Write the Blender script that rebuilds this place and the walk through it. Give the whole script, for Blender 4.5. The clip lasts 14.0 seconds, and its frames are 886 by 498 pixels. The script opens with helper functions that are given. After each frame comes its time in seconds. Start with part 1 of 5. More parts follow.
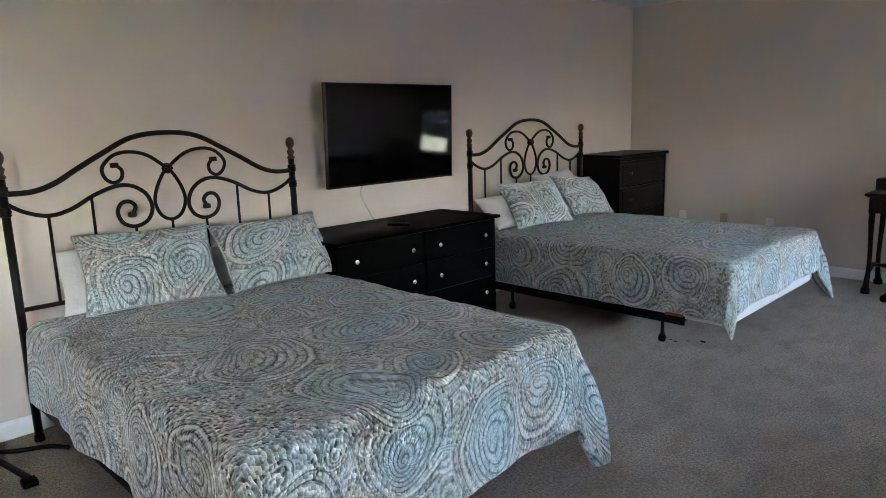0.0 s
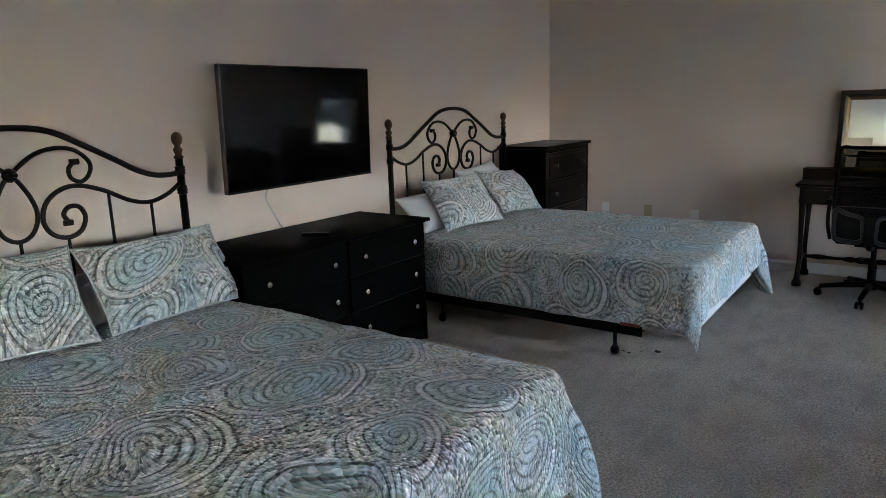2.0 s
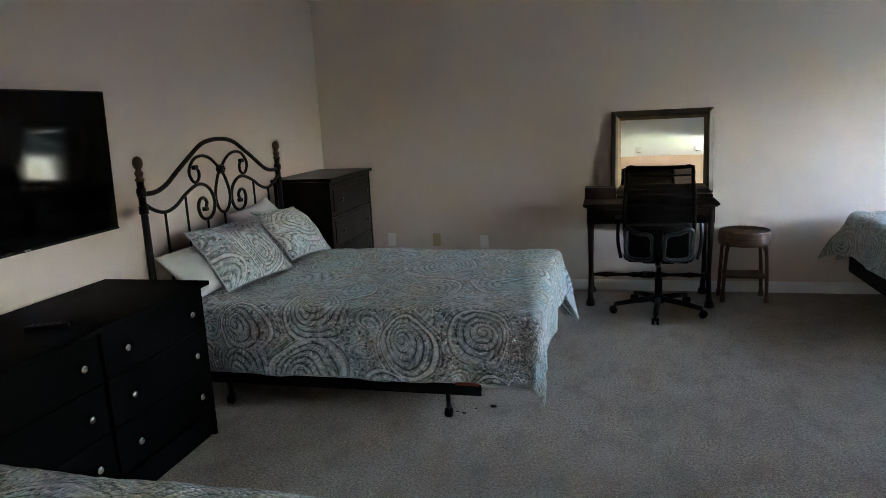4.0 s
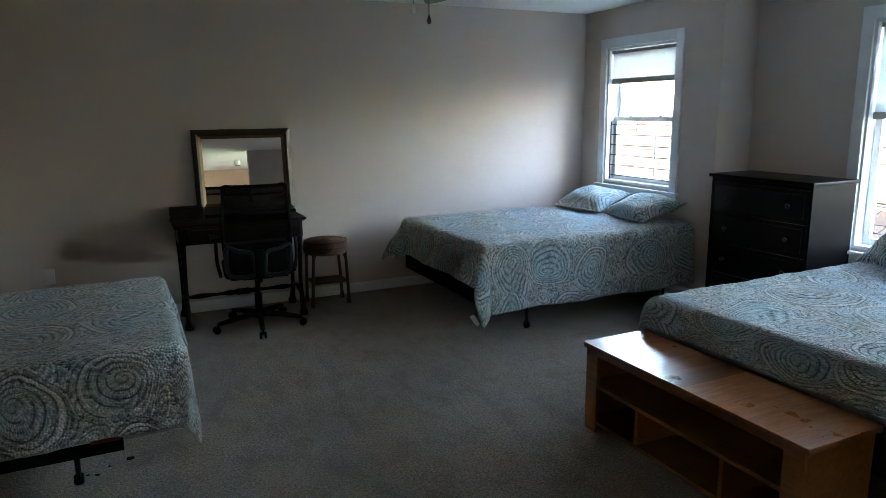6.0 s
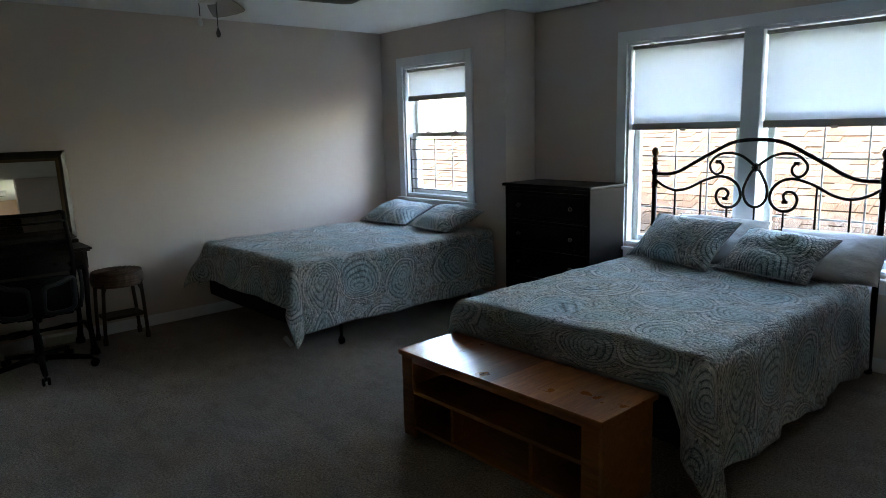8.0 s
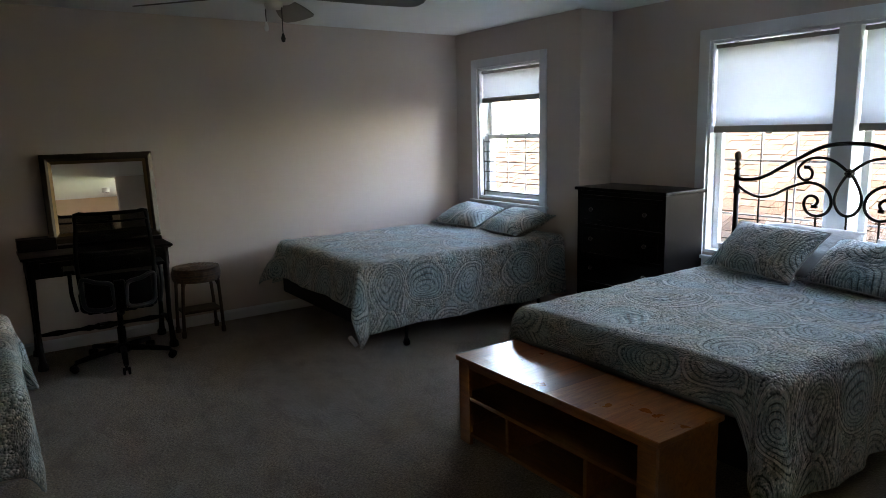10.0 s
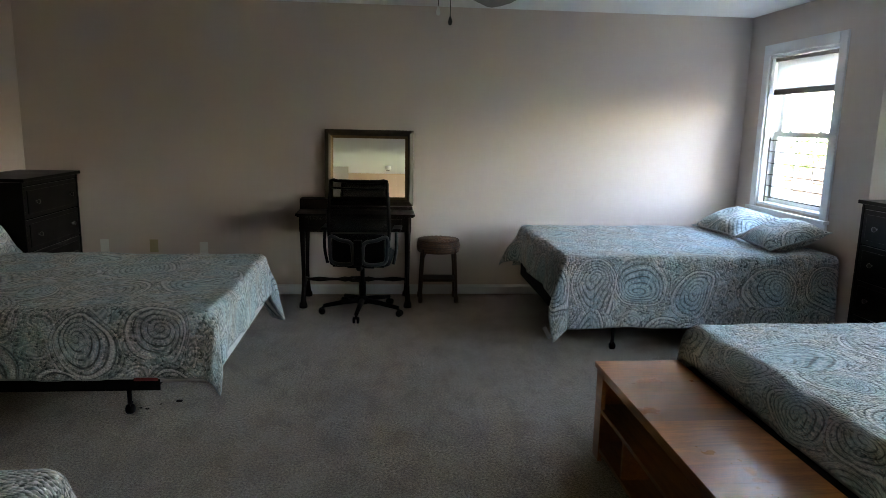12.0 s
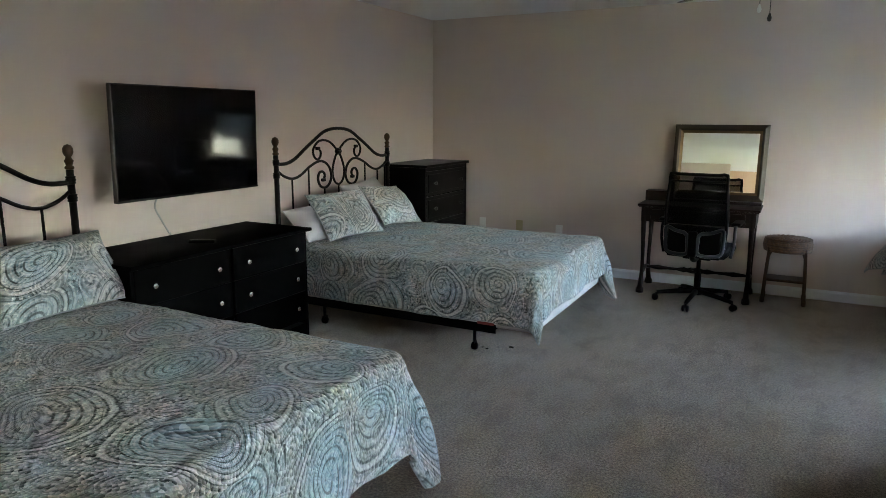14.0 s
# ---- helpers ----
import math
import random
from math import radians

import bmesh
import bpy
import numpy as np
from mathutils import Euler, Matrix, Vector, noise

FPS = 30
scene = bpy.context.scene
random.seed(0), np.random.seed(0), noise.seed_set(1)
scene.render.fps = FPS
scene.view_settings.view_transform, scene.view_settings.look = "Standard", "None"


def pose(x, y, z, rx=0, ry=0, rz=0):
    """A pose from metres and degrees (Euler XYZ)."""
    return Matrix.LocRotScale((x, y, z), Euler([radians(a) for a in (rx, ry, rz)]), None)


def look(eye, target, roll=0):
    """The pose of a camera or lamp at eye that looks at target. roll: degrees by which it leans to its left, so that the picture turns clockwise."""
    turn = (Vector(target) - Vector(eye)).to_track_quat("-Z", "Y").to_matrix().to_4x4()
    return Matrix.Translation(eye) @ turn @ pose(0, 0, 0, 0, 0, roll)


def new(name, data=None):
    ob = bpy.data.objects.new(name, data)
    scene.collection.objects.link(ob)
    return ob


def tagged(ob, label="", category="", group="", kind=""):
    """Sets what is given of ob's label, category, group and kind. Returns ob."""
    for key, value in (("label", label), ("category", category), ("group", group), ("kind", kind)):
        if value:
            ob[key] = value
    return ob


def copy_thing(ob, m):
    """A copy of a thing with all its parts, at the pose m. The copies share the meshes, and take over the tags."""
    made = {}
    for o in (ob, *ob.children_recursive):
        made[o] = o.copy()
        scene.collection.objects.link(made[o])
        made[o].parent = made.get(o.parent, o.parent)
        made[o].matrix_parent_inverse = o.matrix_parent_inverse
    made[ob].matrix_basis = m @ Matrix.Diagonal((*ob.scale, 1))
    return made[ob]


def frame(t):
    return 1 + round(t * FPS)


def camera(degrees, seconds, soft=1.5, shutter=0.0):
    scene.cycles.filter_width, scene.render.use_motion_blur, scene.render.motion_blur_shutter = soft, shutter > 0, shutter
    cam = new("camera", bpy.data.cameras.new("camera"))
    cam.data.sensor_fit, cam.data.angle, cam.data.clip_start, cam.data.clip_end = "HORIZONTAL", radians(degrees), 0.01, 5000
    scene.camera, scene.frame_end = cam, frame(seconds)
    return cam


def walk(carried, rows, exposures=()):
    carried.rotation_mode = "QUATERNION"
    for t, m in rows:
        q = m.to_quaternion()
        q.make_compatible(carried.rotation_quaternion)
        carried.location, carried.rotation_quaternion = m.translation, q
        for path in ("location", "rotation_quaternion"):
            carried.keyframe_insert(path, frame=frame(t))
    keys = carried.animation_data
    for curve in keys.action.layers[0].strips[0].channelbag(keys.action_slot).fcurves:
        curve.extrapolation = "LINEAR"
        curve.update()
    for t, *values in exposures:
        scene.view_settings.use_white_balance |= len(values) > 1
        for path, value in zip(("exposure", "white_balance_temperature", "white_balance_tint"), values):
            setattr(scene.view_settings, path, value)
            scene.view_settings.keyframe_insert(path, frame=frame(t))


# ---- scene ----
cam = camera(66.4, 14.0, 0.8)
PATH = [
    (0, (0.187, 0.108, 1.47), (-1.204, 1.495, 1.098), -1.8),
    (0.5, (0.034, 0.158, 1.473), (-1.332, 1.57, 1.096), -1.8),
    (1, (-0.106, 0.189, 1.496), (-1.428, 1.637, 1.101), -1.7),
    (1.5, (-0.229, 0.286, 1.499), (-1.485, 1.787, 1.088), -1.6),
    (2, (-0.414, 0.43, 1.494), (-1.553, 2.019, 1.074), -1.9),
    (2.2, (-0.465, 0.46, 1.515), (-1.565, 2.076, 1.092), -1.7),
    (4.3, (-1.154, 1.023, 1.552), (-1.445, 2.962, 1.156), -2.3),
    (4.5, (-1.26, 1.056, 1.54), (-1.414, 3.01, 1.142), -1.8),
    (5, (-1.518, 1.049, 1.58), (-1.345, 2.999, 1.171), -1.5),
    (5.5, (-1.57, 0.999, 1.593), (-1.036, 2.883, 1.187), -1.0),
    (6, (-1.528, 0.929, 1.614), (-0.688, 2.699, 1.216), -0.6),
    (6.5, (-1.548, 0.922, 1.59), (-0.524, 2.598, 1.21), -0.8),
    (7, (-1.55, 0.89, 1.603), (-0.363, 2.453, 1.222), -1.2),
    (7.2, (-1.532, 0.895, 1.586), (-0.29, 2.418, 1.213), -1.1),
    (9.3, (-1.544, 0.903, 1.591), (-0.217, 2.36, 1.245), -1.6),
    (9.5, (-1.546, 0.903, 1.6), (-0.27, 2.404, 1.253), -1.5),
    (10, (-1.41, 0.871, 1.595), (-0.293, 2.494, 1.251), -1.4),
    (10.5, (-1.202, 0.898, 1.571), (-0.288, 2.643, 1.227), -1.1),
    (11, (-0.937, 0.905, 1.562), (-0.26, 2.753, 1.205), -0.2),
    (11.5, (-0.648, 0.747, 1.565), (-0.209, 2.664, 1.202), 0.7),
    (12, (-0.478, 0.597, 1.549), (-0.305, 2.556, 1.188), 1.2),
    (12.5, (-0.393, 0.416, 1.565), (-0.502, 2.381, 1.207), 1.1),
    (13, (-0.278, 0.264, 1.586), (-0.687, 2.187, 1.217), 0.8),
    (13.5, (-0.091, 0.171, 1.574), (-0.766, 2.015, 1.197), 0.6),
    (14, (0.013, 0.128, 1.548), (-0.894, 1.869, 1.166), 0.2),
]
EXPOSURES = [(0.0, 8.07, 6850, 19), (2.0, 7.97, 6850, 19), (4.5, 7.8, 6950, 14), (5.5, 7.12, 7000, 12), (6.0, 6.88, 7050, 9), (7.0, 6.27, 7050, 6), (9.5, 6.1, 8200, 17), (10.5, 6.48, 7950, 17), (11.5, 7.07, 7750, 15), (12.5, 7.37, 7650, 13), (14.0, 8.0, 7100, 14)]
walk(cam, [(t, look(eye, target, roll)) for t, eye, target, roll in PATH], EXPOSURES)

# ---- world, sun, lights ----
world = bpy.data.worlds.new("sky")
scene.world = world
world.use_nodes = True
wn = world.node_tree.nodes
wl = world.node_tree.links
sky = wn.new("ShaderNodeTexSky")
sky.sky_type = "NISHITA"
sky.sun_disc = False
sky.sun_elevation = radians(46)
sky.sun_rotation = radians(235)
sky.air_density, sky.dust_density = 1.2, 2.0
wn["Background"].inputs[1].default_value = 0.10
wl.new(sky.outputs[0], wn["Background"].inputs[0])

sun_data = bpy.data.lights.new("sun", "SUN")
sun_data.energy, sun_data.angle, sun_data.color = 0.78, radians(12), (1.0, 0.93, 0.85)
sun = new("sun", sun_data)
sun.matrix_world = look((-8.6, -6.0, 10.9), (0.0, 0.0, 0.0))

# added fill for the west wall, from an unseen opening in the passage wall
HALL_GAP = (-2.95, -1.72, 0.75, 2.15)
hall_data = bpy.data.lights.new("passage_fill", "AREA")
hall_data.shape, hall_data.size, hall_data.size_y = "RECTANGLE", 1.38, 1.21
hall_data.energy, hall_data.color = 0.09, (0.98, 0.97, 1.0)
hall_light = new("passage_fill", hall_data)
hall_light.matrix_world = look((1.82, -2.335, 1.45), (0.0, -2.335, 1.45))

# ---- small mesh tools ----
WEST, NORTH, EAST_A, EAST_B, STEP_Y, CEIL = -3.54, 6.70, 2.82, 3.20, 4.95, 2.55
SOUTH_W, SOUTH_E, SOUTH_FAR = -3.2, -1.46, -4.35
DOOR_W, DOOR_E = -1.32, 0.79


def box(bm, x0, x1, y0, y1, z0, z1, bevel=0.0, m=None):
    r = bmesh.ops.create_cube(bm, size=1.0)
    vs = r["verts"]
    bmesh.ops.transform(bm, matrix=Matrix.Translation(((x0 + x1) / 2, (y0 + y1) / 2, (z0 + z1) / 2)) @ Matrix.Diagonal((abs(x1 - x0), abs(y1 - y0), abs(z1 - z0), 1)), verts=vs)
    if bevel:
        es = list({e for v in vs for e in v.link_edges})
        out = bmesh.ops.bevel(bm, geom=es, offset=bevel, segments=2, profile=0.6, affect="EDGES")
        vs = list({v for f in out["faces"] for v in f.verts} | {v for v in vs if v.is_valid})
    if m is not None:
        bmesh.ops.transform(bm, matrix=m, verts=[v for v in vs if v.is_valid])
    return bm


def boxed(x0, x1, y0, y1, z0, z1, bevel=0.0):
    return box(bmesh.new(), x0, x1, y0, y1, z0, z1, bevel)


def smooth_path(points, steps=8, closed=False):
    """Catmull-Rom through a few control points."""
    ps = [Vector(p) for p in points]
    n, out = len(ps), []
    for i in range(n if closed else n - 1):
        if closed:
            a, b, c, d = ps[i - 1], ps[i], ps[(i + 1) % n], ps[(i + 2) % n]
        else:
            a, b, c, d = ps[max(i - 1, 0)], ps[i], ps[i + 1], ps[min(i + 2, n - 1)]
        for k in range(steps):
            t = k / steps
            out.append(0.5 * ((2 * b) + (c - a) * t + (2 * a - 5 * b + 4 * c - d) * t * t + (3 * b - a - 3 * c + d) * t ** 3))
    if not closed:
        out.append(ps[-1])
    return out


def tube(bm, points, radius, sides=10, closed=False, flat=1.0):
    """A round bar along a path; radius may be a number or a function of 0..1."""
    ps = [Vector(p) for p in points]
    n = len(ps)
    rings, up = [], None
    for i, p in enumerate(ps):
        if closed:
            d = (ps[(i + 1) % n] - ps[i - 1]).normalized()
        else:
            d = (ps[min(i + 1, n - 1)] - ps[max(i - 1, 0)]).normalized()
        if up is None:
            up = Vector((0, 0, 1)) if abs(d.z) < 0.9 else Vector((1, 0, 0))
        side = d.cross(up).normalized()
        up = side.cross(d).normalized()
        r = radius(i / (n - 1)) if callable(radius) else radius
        rings.append([bm.verts.new(p + r * (math.cos(2 * math.pi * k / sides) * side * flat + math.sin(2 * math.pi * k / sides) * up)) for k in range(sides)])
    for i in range(n if closed else n - 1):
        a, b = rings[i], rings[(i + 1) % n]
        for k in range(sides):
            f = bm.faces.new((a[k], a[(k + 1) % sides], b[(k + 1) % sides], b[k]))
            f.smooth = True
    if not closed:
        bm.faces.new(rings[0][::-1])
        bm.faces.new(rings[-1])
    return bm


def lathe(bm, profile, sides=20, m=None, capped=True):
    """Turned shape from (radius, height) pairs about the z axis."""
    m = m or Matrix.Identity(4)
    rings = []
    for r, z in profile:
        rings.append([bm.verts.new(m @ Vector((max(r, 1e-4) * math.cos(2 * math.pi * k / sides), max(r, 1e-4) * math.sin(2 * math.pi * k / sides), z))) for k in range(sides)])
    for a, b in zip(rings, rings[1:]):
        for k in range(sides):
            f = bm.faces.new((a[k], a[(k + 1) % sides], b[(k + 1) % sides], b[k]))
            f.smooth = True
    if capped:
        bm.faces.new(rings[0][::-1])
        bm.faces.new(rings[-1])
    return bm


def part(name, bm, material, parent=None, label="", m=None):
    """Links a bmesh as one mesh object, under a thing or part."""
    bmesh.ops.recalc_face_normals(bm, faces=bm.faces)
    me = bpy.data.meshes.new(name)
    bm.to_mesh(me)
    bm.free()
    me.materials.append(material)
    ob = new(name, me)
    if parent is not None:
        ob.parent = parent
    if m is not None:
        ob.matrix_basis = m
    return tagged(ob, label)


def thing(name, label, category, m=None, group="", kind=""):
    ob = new(name)
    ob.empty_display_size = 0.1
    if m is not None:
        ob.matrix_basis = m
    return tagged(ob, label, category, group, kind)


def struct(name, bm, material, label="", category=""):
    return tagged(part(name, bm, material), label, category, "", "structure")


# ---- materials ----
class Mat:
    """A procedural material: a Principled shader and short ways to feed it."""

    def __init__(self, name, color=(0.5, 0.5, 0.5), rough=0.5, metal=0.0, spec=0.5):
        self.m = bpy.data.materials.new(name)
        self.m.use_nodes = True
        self.t = self.m.node_tree
        self.b = self.t.nodes["Principled BSDF"]
        self.set("Base Color", (*color, 1))
        self.set("Roughness", rough)
        self.set("Metallic", metal)
        self.set("Specular IOR Level", spec)

    def set(self, key, value):
        self.b.inputs[key].default_value = value
        return self

    def node(self, kind, **values):
        n = self.t.nodes.new(kind)
        for k, v in values.items():
            n.inputs[k.replace("_", " ")].default_value = v
        return n

    def link(self, a, b):
        self.t.links.new(a, b)

    def coords(self, scale=(1, 1, 1), kind="Object"):
        c = self.t.nodes.new("ShaderNodeTexCoord")
        mp = self.node("ShaderNodeMapping", Scale=scale)
        self.link(c.outputs[kind], mp.inputs["Vector"])
        return mp.outputs["Vector"]

    def noise(self, vec, scale, detail=4.0, rough=0.55, distortion=0.0):
        n = self.node("ShaderNodeTexNoise", Scale=scale, Detail=detail, Roughness=rough, Distortion=distortion)
        self.link(vec, n.inputs["Vector"])
        return n.outputs["Fac"]

    def ramp(self, fac, stops):
        r = self.t.nodes.new("ShaderNodeValToRGB")
        els = r.color_ramp.elements
        while len(els) < len(stops):
            els.new(0.5)
        for e, (p, c) in zip(els, stops):
            e.position, e.color = p, (*c, 1) if len(c) == 3 else c
        self.link(fac, r.inputs["Fac"])
        return r.outputs["Color"]

    def math(self, op, a, b=None):
        n = self.t.nodes.new("ShaderNodeMath")
        n.operation = op
        for i, v in enumerate((a, b)):
            if v is None:
                continue
            if isinstance(v, (int, float)):
                n.inputs[i].default_value = v
            else:
                self.link(v, n.inputs[i])
        return n.outputs[0]

    def mix(self, fac, a, b, blend="MIX"):
        n = self.t.nodes.new("ShaderNodeMix")
        n.data_type, n.blend_type = "RGBA", blend
        for i, v in ((0, fac), (6, a), (7, b)):
            if isinstance(v, (int, float)):
                n.inputs[i].default_value = v
            elif isinstance(v, tuple):
                n.inputs[i].default_value = (*v, 1)
            else:
                self.link(v, n.inputs[i])
        return n.outputs[2]

    def color(self, out):
        self.link(out, self.b.inputs["Base Color"])
        return self

    def rough(self, out):
        self.link(out, self.b.inputs["Roughness"])
        return self

    def bump(self, height, strength=0.2, distance=0.01, prev=None):
        n = self.node("ShaderNodeBump", Strength=strength, Distance=distance)
        self.link(height, n.inputs["Height"])
        if prev is not None:
            self.link(prev, n.inputs["Normal"])
        self.link(n.outputs[0], self.b.inputs["Normal"])
        return n.outputs[0]


def paint(name, c, rough=0.7, peel=0.06):
    a = Mat(name, c, rough, spec=0.3)
    v = a.coords()
    big = a.noise(v, 0.9, 3)
    dark = tuple(x * 0.93 for x in c)
    a.color(a.mix(a.math("MULTIPLY", big, 0.9), c, dark))
    a.bump(a.noise(v, 190, 2), peel, 0.002)
    return a.m


WALL = paint("beige wall paint", (0.60, 0.515, 0.472))
CEILING = paint("white ceiling paint", (0.80, 0.81, 0.82), 0.85, 0.15)
TRIM = paint("white trim paint", (0.74, 0.77, 0.80), 0.4, 0.02)


def carpet_material():
    a = Mat("grey beige carpet", (0.3, 0.28, 0.26), 0.97, spec=0.1)
    v = a.coords()
    fine = a.noise(v, 330, 3, 0.7)
    tuft = a.noise(v, 85, 4, 0.8)
    wear = a.noise(a.coords((0.55, 1.1, 1)), 1.5, 4, 0.6, 0.6)
    tread = a.noise(a.coords((1.2, 0.7, 1)), 5.5, 4, 0.65, 0.4)
    c = a.ramp(a.math("ADD", a.math("MULTIPLY", fine, 0.35), a.math("MULTIPLY", tuft, 0.65)), [(0.39, (0.060, 0.045, 0.034)), (0.5, (0.275, 0.215, 0.163)), (0.60, (0.60, 0.50, 0.40))])
    c = a.mix(a.ramp(wear, [(0.38, (0, 0, 0)), (0.62, (0.35, 0.35, 0.35))]), c, (0.172, 0.131, 0.102))
    c = a.mix(a.ramp(tread, [(0.36, (0.45, 0.45, 0.45)), (0.50, (0, 0, 0))]), c, (0.13, 0.103, 0.084))
    c = a.mix(a.ramp(tread, [(0.54, (0, 0, 0)), (0.70, (0.35, 0.35, 0.35))]), c, (0.36, 0.305, 0.26))
    a.color(c)
    n = a.bump(fine, 0.7, 0.006)
    a.bump(tuft, 0.8, 0.012, n)
    a.set("Sheen Weight", 0.25)
    return a.m


def quilt_material(name, seed, flat=False):
    """Paisley print in teal, grey and cream, stitched all over in short rows that follow the scrolls."""
    a = Mat(name, (0.4, 0.5, 0.5), 0.8, spec=0.22)
    tc = a.t.nodes.new("ShaderNodeTexCoord")
    mp = a.node("ShaderNodeMapping", Location=(seed, seed * 0.7, 0))
    a.link(tc.outputs["UV"], mp.inputs["Vector"])
    uv = mp.outputs["Vector"]

    def vector(op, p, q):
        n = a.t.nodes.new("ShaderNodeVectorMath")
        n.operation = op
        a.link(p, n.inputs[0])
        if isinstance(q, tuple):
            n.inputs[1].default_value = q
        elif q is not None:
            a.link(q, n.inputs[1])
        return n.outputs["Value" if op == "LENGTH" else "Vector"]

    wob = a.node("ShaderNodeTexNoise", Scale=2.4, Detail=0.5)
    a.link(uv, wob.inputs["Vector"])
    push = vector("MULTIPLY", vector("SUBTRACT", wob.outputs["Color"], (0.5, 0.5, 0.5)), (0.30, 0.30, 0.0))
    warped = vector("ADD", uv, push)

    def grey(*stops):
        return [(p, (v, v, v)) for p, v in stops]

    def cells(vec, randomness):
        """Puffs between the stitches: a random value of each, and how far from its middle."""
        vo = a.node("ShaderNodeTexVoronoi", Scale=1.0, Randomness=randomness)
        vo.voronoi_dimensions = "2D"
        a.link(vec, vo.inputs["Vector"])
        sp = a.t.nodes.new("ShaderNodeSeparateColor")
        a.link(vo.outputs["Color"], sp.inputs[0])
        return sp.outputs[0], vo.outputs["Distance"]

    def whorl(scale, pitch, size, shift, turn_rows):
        """Rolled-up scrolls round scattered centres: their lines, how far inside, a hue, and the stitch rows along them."""
        at = vector("ADD", warped, (shift, shift * 1.7, 0.0))
        vo = a.node("ShaderNodeTexVoronoi", Scale=scale, Randomness=0.55)
        vo.voronoi_dimensions = "2D"
        a.link(at, vo.inputs["Vector"])
        d = vector("SUBTRACT", at, vo.outputs["Position"])
        xyz = a.t.nodes.new("ShaderNodeSeparateXYZ")
        a.link(d, xyz.inputs[0])
        hue = a.t.nodes.new("ShaderNodeSeparateColor")
        a.link(vo.outputs["Color"], hue.inputs[0])
        ang = a.math("ADD", a.math("ARCTAN2", xyz.outputs[1], xyz.outputs[0]), a.math("MULTIPLY", hue.outputs[2], 6.283))
        drop = a.math("SUBTRACT", 1.0, a.math("MULTIPLY", a.math("COSINE", ang), 0.36))
        r = a.math("MULTIPLY", vector("LENGTH", d, None), drop)
        ph = a.math("ADD", a.math("MULTIPLY", r, 6.283 / pitch), ang)
        wave = a.math("ADD", a.math("MULTIPLY", a.math("SINE", ph), 0.5), 0.5)
        reach = a.math("DIVIDE", r, a.math("ADD", a.math("MULTIPLY", hue.outputs[1], 0.5 * size), 0.75 * size))
        pol = a.t.nodes.new("ShaderNodeCombineXYZ")
        a.link(a.math("MULTIPLY", ang, turn_rows), pol.inputs[0])
        a.link(a.math("MULTIPLY", ph, 2 / 6.283), pol.inputs[1])
        return wave, reach, hue.outputs[0], pol.outputs[0]

    w1, r1, h1, around = whorl(2.35, 0.0265, 0.168, 0.0, 10.0)
    w2, r2, _, _ = whorl(5.6, 0.021, 0.064, 3.3, 3.4)
    cm = a.node("ShaderNodeMapping", Scale=(80, 90, 1), Rotation=(0, 0, 0.25))
    a.link(uv, cm.inputs["Vector"])
    p0, d0 = cells(cm.outputs[0], 0.8)
    p1, d1 = cells(around, 0.75)
    half = a.math("MULTIPLY", r1, 0.5)
    in2 = a.ramp(r2, grey((0.0, 1.0), (0.92, 1.0), (1.0, 0.0)))
    in1 = a.ramp(half, grey((0.0, 1.0), (0.52, 1.0), (0.56, 0.0)))
    heart = a.ramp(half, grey((0.0, 1.0), (0.26, 0.9), (0.40, 0.0)))
    puff = a.mix(heart, p0, p1)
    dome = a.mix(heart, d0, d1)
    c = a.ramp(puff, [(0.0, (0.085, 0.103, 0.108)), (0.22, (0.222, 0.255, 0.260)), (0.62, (0.340, 0.376, 0.376)), (0.86, (0.435, 0.456, 0.444)), (1.0, (0.60, 0.60, 0.57))])
    region = a.noise(uv, 4.2, 3, 0.6)
    c = a.mix(1.0, c, a.ramp(region, [(0.34, (0.80, 1.02, 1.09)), (0.47, (0.97, 1.0, 1.0)), (0.62, (1.12, 1.0, 0.89))]), "MULTIPLY")
    c = a.mix(a.ramp(a.noise(uv, 9.0, 3, 0.6), grey((0.50, 0.0), (0.62, 0.5))), c, (0.52, 0.64, 0.68))
    c = a.mix(a.ramp(a.noise(uv, 7.0, 3, 0.6), grey((0.36, 0.45), (0.46, 0.0))), c, (0.17, 0.20, 0.207))
    c = a.mix(a.ramp(a.noise(uv, 60, 2, 0.6), [(0.60, (0, 0, 0)), (0.68, (0.55, 0.55, 0.55))]), c, (0.66, 0.66, 0.63))
    # small scrolls
    dark, cream = (0.075, 0.094, 0.102), (0.70, 0.71, 0.69)
    soft = a.math("MULTIPLY", in2, 0.4)
    c = a.mix(a.math("MULTIPLY", soft, a.ramp(w2, grey((0.0, 0.9), (0.18, 0.7), (0.34, 0.0)))), c, dark)
    c = a.mix(a.math("MULTIPLY", soft, a.ramp(w2, grey((0.70, 0.0), (0.88, 0.7)))), c, cream)
    c = a.mix(a.ramp(r2, grey((0.92, 0.0), (0.98, 0.6), (1.06, 0.0))), c, dark)
    # large scrolls, with a tinted heart and a double rim
    c = a.mix(a.math("MULTIPLY", a.ramp(half, grey((0.0, 0.75), (0.30, 0.5), (0.46, 0.0))), a.ramp(h1, grey((0.35, 0.0), (0.55, 1.0)))), c, a.mix(puff, (0.14, 0.27, 0.32), (0.46, 0.63, 0.68)))
    thread = a.ramp(a.noise(uv, 15, 2, 0.6), grey((0.36, 0.25), (0.50, 1.0)))
    line = a.math("MULTIPLY", in1, thread)
    c = a.mix(a.math("MULTIPLY", line, a.ramp(w1, grey((0.0, 0.85), (0.09, 0.65), (0.20, 0.0)))), c, dark)
